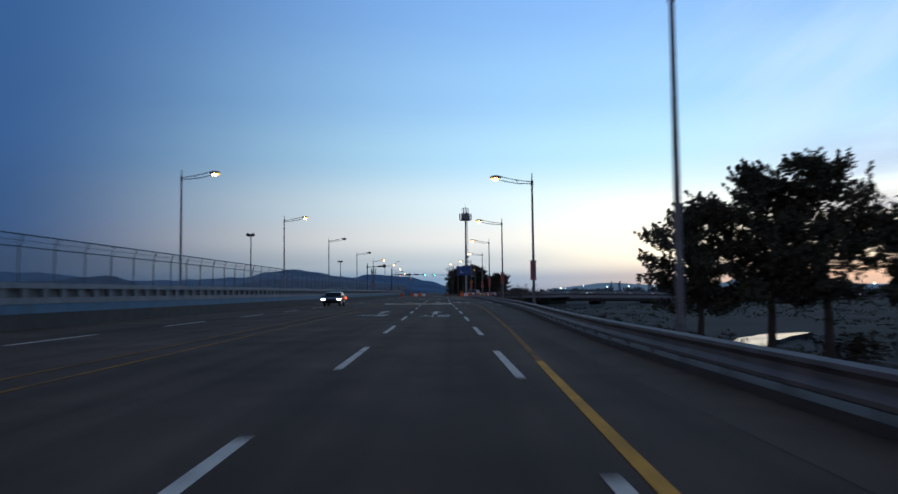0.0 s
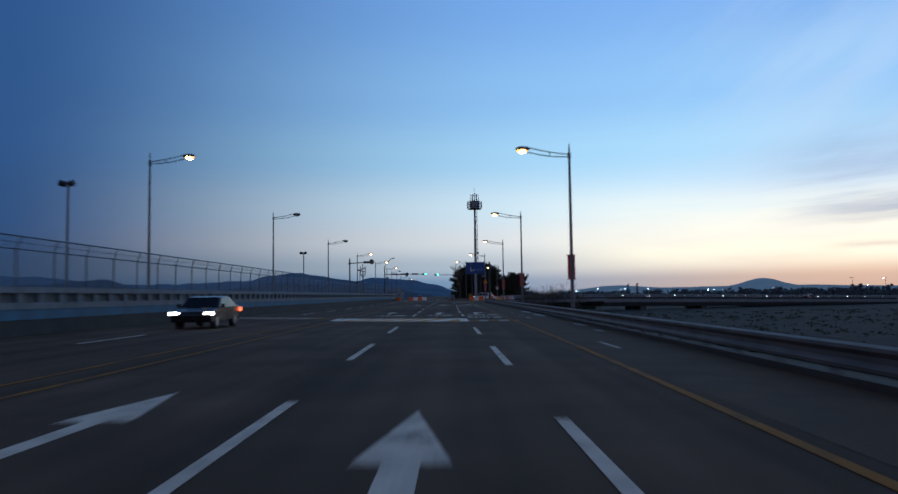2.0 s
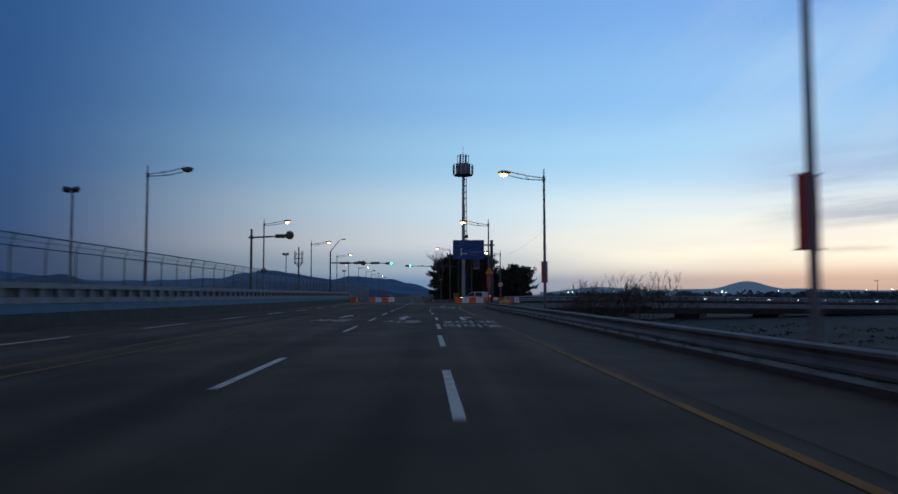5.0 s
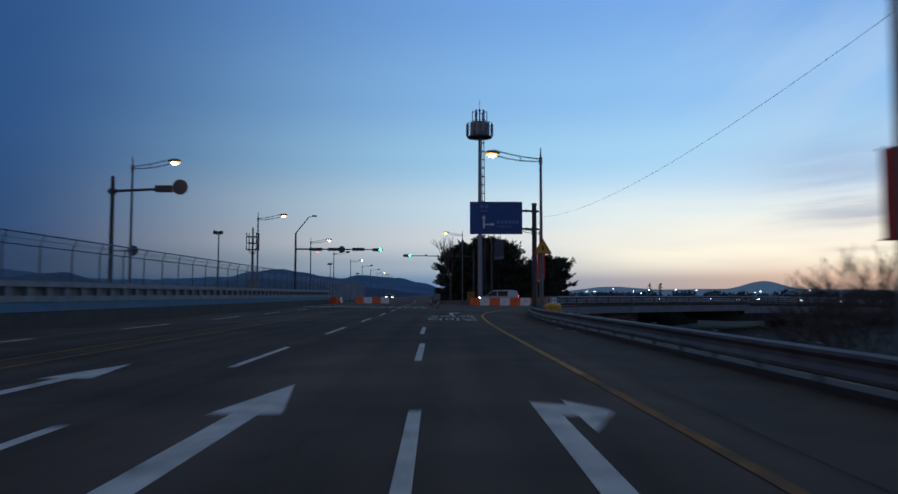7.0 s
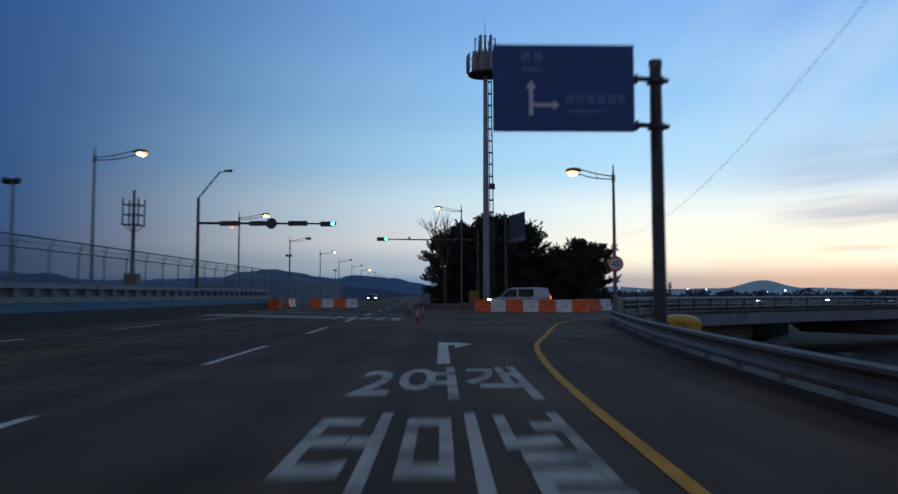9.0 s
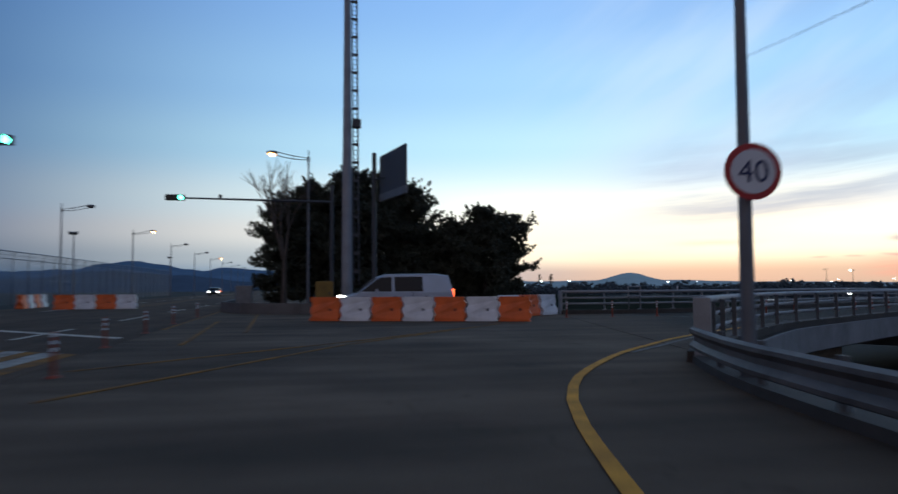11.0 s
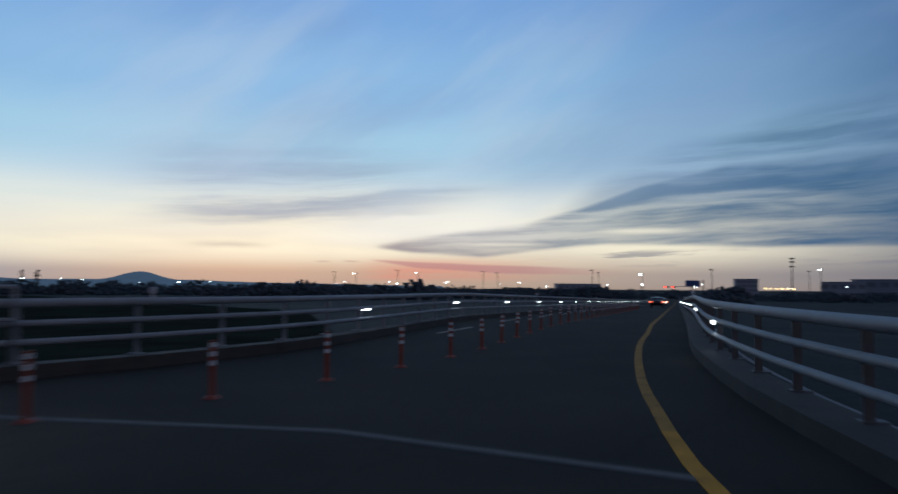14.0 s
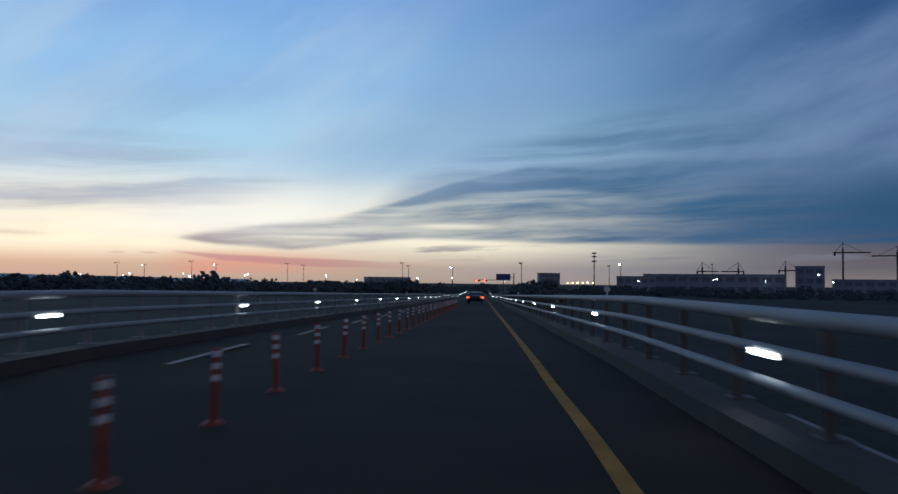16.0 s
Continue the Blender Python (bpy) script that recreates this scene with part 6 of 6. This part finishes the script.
# scrub in the field and at the road's edge
rng = random.Random(77)
bm = B()
for _ in range(900):
    x, y = rng.uniform(13, 120), rng.uniform(10, 215)
    if abs((x - 20) - (y - 40) * 0.32) < 9 and y < 115:
        continue
    r = rng.uniform(0.3, 1.5) * (0.6 + 0.8 * abs(noise.noise(Vector((x * 0.05, y * 0.05, 2.0)))))
    tuft_cloud(bm, (x, y, -3.15 + r * 0.2), r * 1.4, r * 0.34, 14, 0.30, rng)
solid("scrub", bm, SCRUB, "low dry scrub scattered over the field", "scrub", "stuff")
bm = B()
for _ in range(700):
    y = rng.uniform(2, 195)
    x = 6.2 + 0.01 * max(0, y - 100) + abs(rng.gauss(0, 0.8)) + (0.8 if y > 150 else 0)
    tuft_cloud(bm, (x, y, 0.02 - 0.5 * max(0, x - 6.8)), 0.25, 0.16, 5, 0.26, rng)
solid("verge_grass", bm, SCRUB, "dry grass tufts along the verge behind the guard rail", "grass", "stuff")


# ---- odds and ends round the junction ----
s = thing("sand_box", pose(8.25, 202.0, -0.05), "rounded yellow plastic sand box behind the guard rail", "sand box")
bm = B()
bmesh.ops.create_uvsphere(bm, u_segments=18, v_segments=10, radius=1.0, matrix=Matrix.LocRotScale((0, 0, 0.46), None, (0.74, 0.5, 0.26)))
part("lid", bm, SIGN_YELLOW, s, "domed yellow lid", smooth=True)
part("bin", bm_box(B(), -0.66, -0.44, -0.5, 0.66, 0.44, 0.48, 0.08), SIGN_YELLOW, s)
s = thing("utility_cabinet", pose(3.4, 252.5, 0), "yellow steel utility cabinet by the tower foot", "cabinet")
# darker yellow than the sand box
part("cabinet_body", bm_box(B(), -0.55, -0.35, 0.1, 0.55, 0.35, 1.75, 0.04), mat("dark_yellow_paint", (0.22, 0.13, 0.025), 0.7, scale=2.0, vary=0.35), s)
part("plinth", bm_box(B(), -0.6, -0.4, 0, 0.6, 0.4, 0.1), CONCRETE_DARK, s)
part("door_handle", bm_box(B(), 0.3, -0.39, 0.9, 0.36, -0.345, 1.1, 0.01), DARK_STEEL, s)
s = thing("utility_cabinet", pose(-1.6, 253.0, 0), "pale steel utility cabinet under the pines", "cabinet")
part("cabinet_body", bm_box(B(), -0.5, -0.35, 0.1, 0.5, 0.35, 1.5, 0.04), GALV, s)
part("plinth", bm_box(B(), -0.55, -0.4, 0, 0.55, 0.4, 0.1), CONCRETE_DARK, s)
wall_line = [(-3.0, 262), (-2.4, 249), (-1.0, 245.5), (2.2, 243.0), (9.5, 242.0), (14.0, 243.5)]
solid("island_kerb", sweep(B(), wall_line, [(-0.12, -0.1), (-0.12, 0.55), (0.12, 0.55), (0.12, -0.1)]), CONCRETE_DARK, "low stained concrete wall round the tree island", "kerb")
s = thing("rail_notice", pose(18.4, 239.0, 0, 0, 0, 4), "small white framed notice on the bridge rail", "notice")
bm = B()
for a, b in (((-0.33, 0.85), (0.33, 0.85)), ((0.33, 0.85), (0.33, 1.32)), ((0.33, 1.32), (-0.33, 1.32)), ((-0.33, 1.32), (-0.33, 0.85))):
    bm_rod(bm, (a[0], 0, a[1]), (b[0], 0, b[1]), 0.03, seg=6)
part("notice_frame", bm, WHITE_RAIL, s)
bm = B()
for x in (-0.3, 0.3):
    bm_rod(bm, (x, 0, 0.15), (x, 0, 0.9), 0.025, seg=6)
part("leg", bm, GALV_DULL, s)
cable = thing("overhead_cable", pose(0, 0, 0), "thin black overhead cable strung between lamp poles", "cable")
bm = B()
hang = [Vector((6.3, 152.8, 5.5)), Vector((4.8, 181.7, 5.45)), Vector((8.72, 213.4, 4.45))]
for a, b, sag in zip(hang, hang[1:], (0.65, 1.2)):
    bm_tube(bm, [a.lerp(b, i / 24) - Vector((0, 0, 4 * sag * i / 24 * (1 - i / 24))) for i in range(25)], 0.004, 6)
part("wire", bm, RUBBER_BLACK, cable)


# ---- distance: hills, woods, buildings, cranes, lamps ----
def ridge(name, dist, pts, material, label, seed, rough=0.12):
    """A long hill at a distance: control points of azimuth (clockwise from ahead) and height in degrees."""
    bm = B()
    az0, az1 = pts[0][0], pts[-1][0]
    n = 150
    rows = [[], [], []]
    for i in range(n + 1):
        az = az0 + (az1 - az0) * i / n
        for (a, ea), (b, eb) in zip(pts, pts[1:]):
            if a <= az <= b:
                t = (az - a) / (b - a)
                el = ea + (eb - ea) * (3 * t * t - 2 * t ** 3)
                break
        el = max(0.02, el + rough * el * noise.fractal(Vector((az * 0.55, seed, 0)), 1.0, 2.0, 5))
        for k, (dd, f) in enumerate(((-0.22, -0.02), (0.0, 1.0), (0.25, -0.02))):
            r = dist * (1 + dd)
            zz = dist * math.tan(radians(el)) * f if f > 0 else -4.0
            rows[k].append(bm.verts.new((r * math.sin(radians(az)), 120 + r * math.cos(radians(az)), zz)))
    for k in range(2):
        for i in range(n):
            bm.faces.new((rows[k][i], rows[k][i + 1], rows[k + 1][i + 1], rows[k + 1][i]))
    solid(name, bm, material, label, "hill", smooth=True)


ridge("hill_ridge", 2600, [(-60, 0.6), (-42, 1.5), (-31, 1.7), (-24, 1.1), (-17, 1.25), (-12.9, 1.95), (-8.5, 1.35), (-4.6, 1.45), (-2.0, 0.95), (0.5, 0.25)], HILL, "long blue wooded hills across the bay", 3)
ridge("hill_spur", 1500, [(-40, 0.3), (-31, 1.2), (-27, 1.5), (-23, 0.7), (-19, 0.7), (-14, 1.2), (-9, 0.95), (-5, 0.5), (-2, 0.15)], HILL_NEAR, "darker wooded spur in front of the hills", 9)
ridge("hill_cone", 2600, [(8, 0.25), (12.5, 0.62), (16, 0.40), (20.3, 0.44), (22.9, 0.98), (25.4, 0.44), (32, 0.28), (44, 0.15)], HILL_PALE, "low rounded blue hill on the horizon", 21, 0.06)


ball = B()
bmesh.ops.create_icosphere(ball, subdivisions=1, radius=1.0)
BALL = [v.co.copy() for v in ball.verts], [[v.index for v in f.verts] for f in ball.faces]
ball.free()


def far_woods(name, spots, label, seed):
    """Rows of far trees, each a heap of small uneven clumps."""
    rg = random.Random(seed)
    verts, faces = [], []
    for az0, az1, dist, h, n in spots:
        for k in range(n):
            az, d = rg.uniform(az0, az1), dist * rg.uniform(0.85, 1.2)
            hh = h * rg.uniform(0.55, 1.1) * (0.8 + 0.4 * noise.noise(Vector((az * 0.5, dist, 3.0))))
            cx, cy = d * math.sin(radians(az)) + 20, 230 + d * math.cos(radians(az))
            for j in range(16):
                f = rg.random()
                r = hh * rg.uniform(0.06, 0.17) * (1.25 - 0.6 * f)
                off = Vector((rg.gauss(0, 0.34), rg.gauss(0, 0.34), 0)) * hh * (1.1 - 0.7 * f)
                c = Vector((cx, cy, -3.3 + hh * (0.08 + 0.84 * f))) + off
                base = len(verts)
                for v in BALL[0]:
                    verts.append(c + v * r * rg.uniform(0.65, 1.35))
                faces += [[base + i for i in q] for q in BALL[1]]
    me = bpy.data.meshes.new(name)
    me.from_pydata([tuple(v) for v in verts], [], faces)
    me.materials.append(WOODS_HAZED)
    tagged(new(name, me), label, "woods", "", "stuff")


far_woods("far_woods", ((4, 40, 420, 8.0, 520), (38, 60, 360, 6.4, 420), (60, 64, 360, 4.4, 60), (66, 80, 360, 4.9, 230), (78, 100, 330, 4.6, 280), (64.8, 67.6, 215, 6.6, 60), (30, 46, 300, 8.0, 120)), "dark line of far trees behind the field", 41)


def far_block(x, y, w, d, h, a, label, rows=2, cols=6):
    s = thing("far_building", pose(x, y, -3.3, 0, 0, a), label, "building", "far buildings")
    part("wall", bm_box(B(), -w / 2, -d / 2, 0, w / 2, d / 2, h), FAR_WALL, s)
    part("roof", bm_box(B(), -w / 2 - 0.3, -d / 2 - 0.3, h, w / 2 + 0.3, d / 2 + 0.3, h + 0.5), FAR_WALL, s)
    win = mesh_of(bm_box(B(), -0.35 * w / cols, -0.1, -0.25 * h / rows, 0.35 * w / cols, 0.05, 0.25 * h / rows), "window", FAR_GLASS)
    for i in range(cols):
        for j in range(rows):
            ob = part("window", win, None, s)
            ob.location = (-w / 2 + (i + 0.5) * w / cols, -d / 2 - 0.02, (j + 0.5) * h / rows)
    return s


far_block(512.6, 431.3, 14, 12, 11.5, -60, "tall grey block behind the far trees", 4, 4)
far_block(473.3, 315.4, 75, 20, 10.4, -83, "long low grey industrial hall", 2, 12)
far_block(479.2, 266.1, 14, 14, 15.0, -88, "dark square industrial block", 3, 3)
far_block(462.8, 356.5, 22, 14, 9.0, -75, "low grey warehouse beyond the field", 2, 5)
far_block(482.2, 235.2, 40, 16, 8.0, -90, "low grey warehouse beyond the field", 2, 8)
far_block(525.6, 574.7, 34, 20, 8.2, -45, "pale low hall behind the far trees", 2, 7)


def tower_crane(x, y, h, a, n=30.0):
    s = thing("tower_crane", pose(x, y, -3.3, 0, 0, a), "far tower crane with a long horizontal jib", "crane", "tower cranes")
    bm = bm_box(B(), -0.7, -0.7, 0, 0.7, 0.7, h)
    part("mast", bm, DARK_STEEL, s)
    bm = bm_box(B(), -n * 0.35, -0.6, h - 3.6, n, 0.6, h - 2.6)
    part("jib", bm, DARK_STEEL, s)
    part("counterweight", bm_box(B(), -n * 0.35, -1, h - 5.6, -n * 0.26, 1, h - 3.6), DARK_STEEL, s)
    bm = B()
    bm_rod(bm, (0, 0, h + 5), (n * 0.7, 0, h - 2.6), 0.18, seg=5)
    bm_rod(bm, (0, 0, h + 5), (-n * 0.3, 0, h - 2.6), 0.18, seg=5)
    bm_rod(bm, (0, 0, h), (0, 0, h + 5), 0.5, 0.2, 6)
    part("tie_bars", bm, DARK_STEEL, s)


for x, y, h, a, n in ((729.9, 257.7, 36.0, -88, 20), (730.0, 218.9, 33.0, 92, 18), (717.9, 368.1, 20.0, -70, 14), (722.8, 338.6, 20.0, 100, 14), (727.3, 301.3, 21.0, -85, 16)):
    tower_crane(x, y, h, a, n)


def far_lamp(x, y, top, lit):
    s = thing("far_street_lamp", pose(x, y, -3.3), "far thin street lamp on the horizon" + (", lit" if lit else ""), "street lamp", "far street lamps")
    bm = bm_rod(B(), (0, 0, 0), (0, 0, top + 3.3), 0.16, 0.12, 6)
    bm_rod(bm, (-1.6, 0, top + 3.2), (1.6, 0, top + 3.2), 0.09, seg=5)
    part("pole", bm, DARK_STEEL, s)
    bm = B()
    bmesh.ops.create_icosphere(bm, subdivisions=2, radius=0.34, matrix=Matrix.Translation((-1.5, 0, top + 3.0)))
    part("lens", bm, FAR_LAMP if lit else LENS_OFF, s)


for i, (x, y, top) in enumerate(((279.9, 574.6, 10.2), (321.1, 606.0, 10.3), (294.9, 536.8, 11.1), (337.7, 565.4, 10.6), (313.7, 489.9, 10.2), (341.7, 503.6, 10.2), (306.6, 417.2, 10.0), (350.2, 441.9, 9.9), (291.9, 383.5, 7.6), (267.8, 342.6, 8.6), (345.1, 335.7, 9.5), (317.7, 322.5, 9.4), (365.0, 296.5, 10.6))):
    far_lamp(x, y, top, i in (1, 3, 8, 11))
rg = random.Random(5)
bulb = B()
bmesh.ops.create_icosphere(bulb, subdivisions=1, radius=0.30)
bulb_me = mesh_of(bulb, "bulb", FAR_LAMP)
bulb2 = B()
bmesh.ops.create_icosphere(bulb2, subdivisions=1, radius=0.36)
bulb2_me = mesh_of(bulb2, "bulb", FAR_SODIUM)
pole_me = mesh_of(bm_rod(B(), (0, 0, -9.0), (0, 0, 0), 0.09, seg=5), "pole", DARK_STEEL)


def yard_light(x, y, z, me):
    s = thing("yard_light", pose(x, y, z), "far bright yard light on a thin pole", "yard light", "far yard lights")
    part("bulb", me, None, s)
    part("pole", pole_me, None, s)


for k in range(46):
    az, d = rg.uniform(10, 98), rg.uniform(300, 620)
    yard_light(20 + d * math.sin(radians(az)), 230 + d * math.cos(radians(az)), rg.uniform(2.5, 5.5), bulb_me)
for k in range(6):
    yard_light(423.5 + k * 0.92, 384.1 - k * 2.61, 2.0, bulb2_me)


def far_mast():
    s = thing("far_mast", pose(333.6, 338.6, -3.3), "far thin lattice mast with antennas", "mast")
    part("mast", bm_rod(B(), (0, 0, 0), (0, 0, 18.0), 0.35, 0.15, 8), DARK_STEEL, s)
    bm = B()
    for z in (14.0, 16.0, 17.4):
        bm_box(bm, -0.8, -0.8, z, 0.8, 0.8, z + 0.5)
    part("antenna_cage", bm, DARK_STEEL, s)


far_mast()


def gantry():
    s = thing("far_direction_sign", pose(238.0, 335.4, -3.2, 0, 0, -63), "far blue direction sign over the road end", "road sign")
    part("board", bm_box(B(), -2.2, -0.06, 5.4, 2.2, 0.06, 7.4, 0.03), SIGN_BLUE, s)
    part("post", bm_rod(B(), (3.2, 0, 0), (3.2, 0, 7.6), 0.18, seg=10), DARK_STEEL, s)
    part("arm", bm_rod(B(), (3.2, 0, 6.4), (-1.0, 0.1, 6.4), 0.08, seg=8), DARK_STEEL, s)
    t = thing("far_traffic_signal", pose(217.4, 332.2, -3.2, 0, 0, -63), "far traffic signal arm with red lights", "traffic signal")
    part("mast", bm_rod(B(), (6.0, 0, 0), (6.0, 0, 6.2), 0.14, seg=10), DARK_STEEL, t)
    part("arm", bm_rod(B(), (6.0, 0, 5.4), (-2.0, 0, 5.4), 0.08, seg=8), DARK_STEEL, t)
    for x in (-1.2, 0.9):
        part("signal_head", bm_box(B(), x - 0.6, -0.15, 5.0, x + 0.6, 0.15, 5.4, 0.03), RUBBER_BLACK, t)
        part("lens", bm_disc(B(), (x - 0.3, -0.18, 5.2), 0.24, 0.04, "Y", 14), RED_LIGHT, t, "glowing red lens")


gantry()
for x, y in ((140.3, 657.9), (147.5, 656.1)):
    pine(x, y, -3.3, 13.0, 1.6, int(x), bare=0.2, clumps=22, label="small far upright conifer on the horizon")
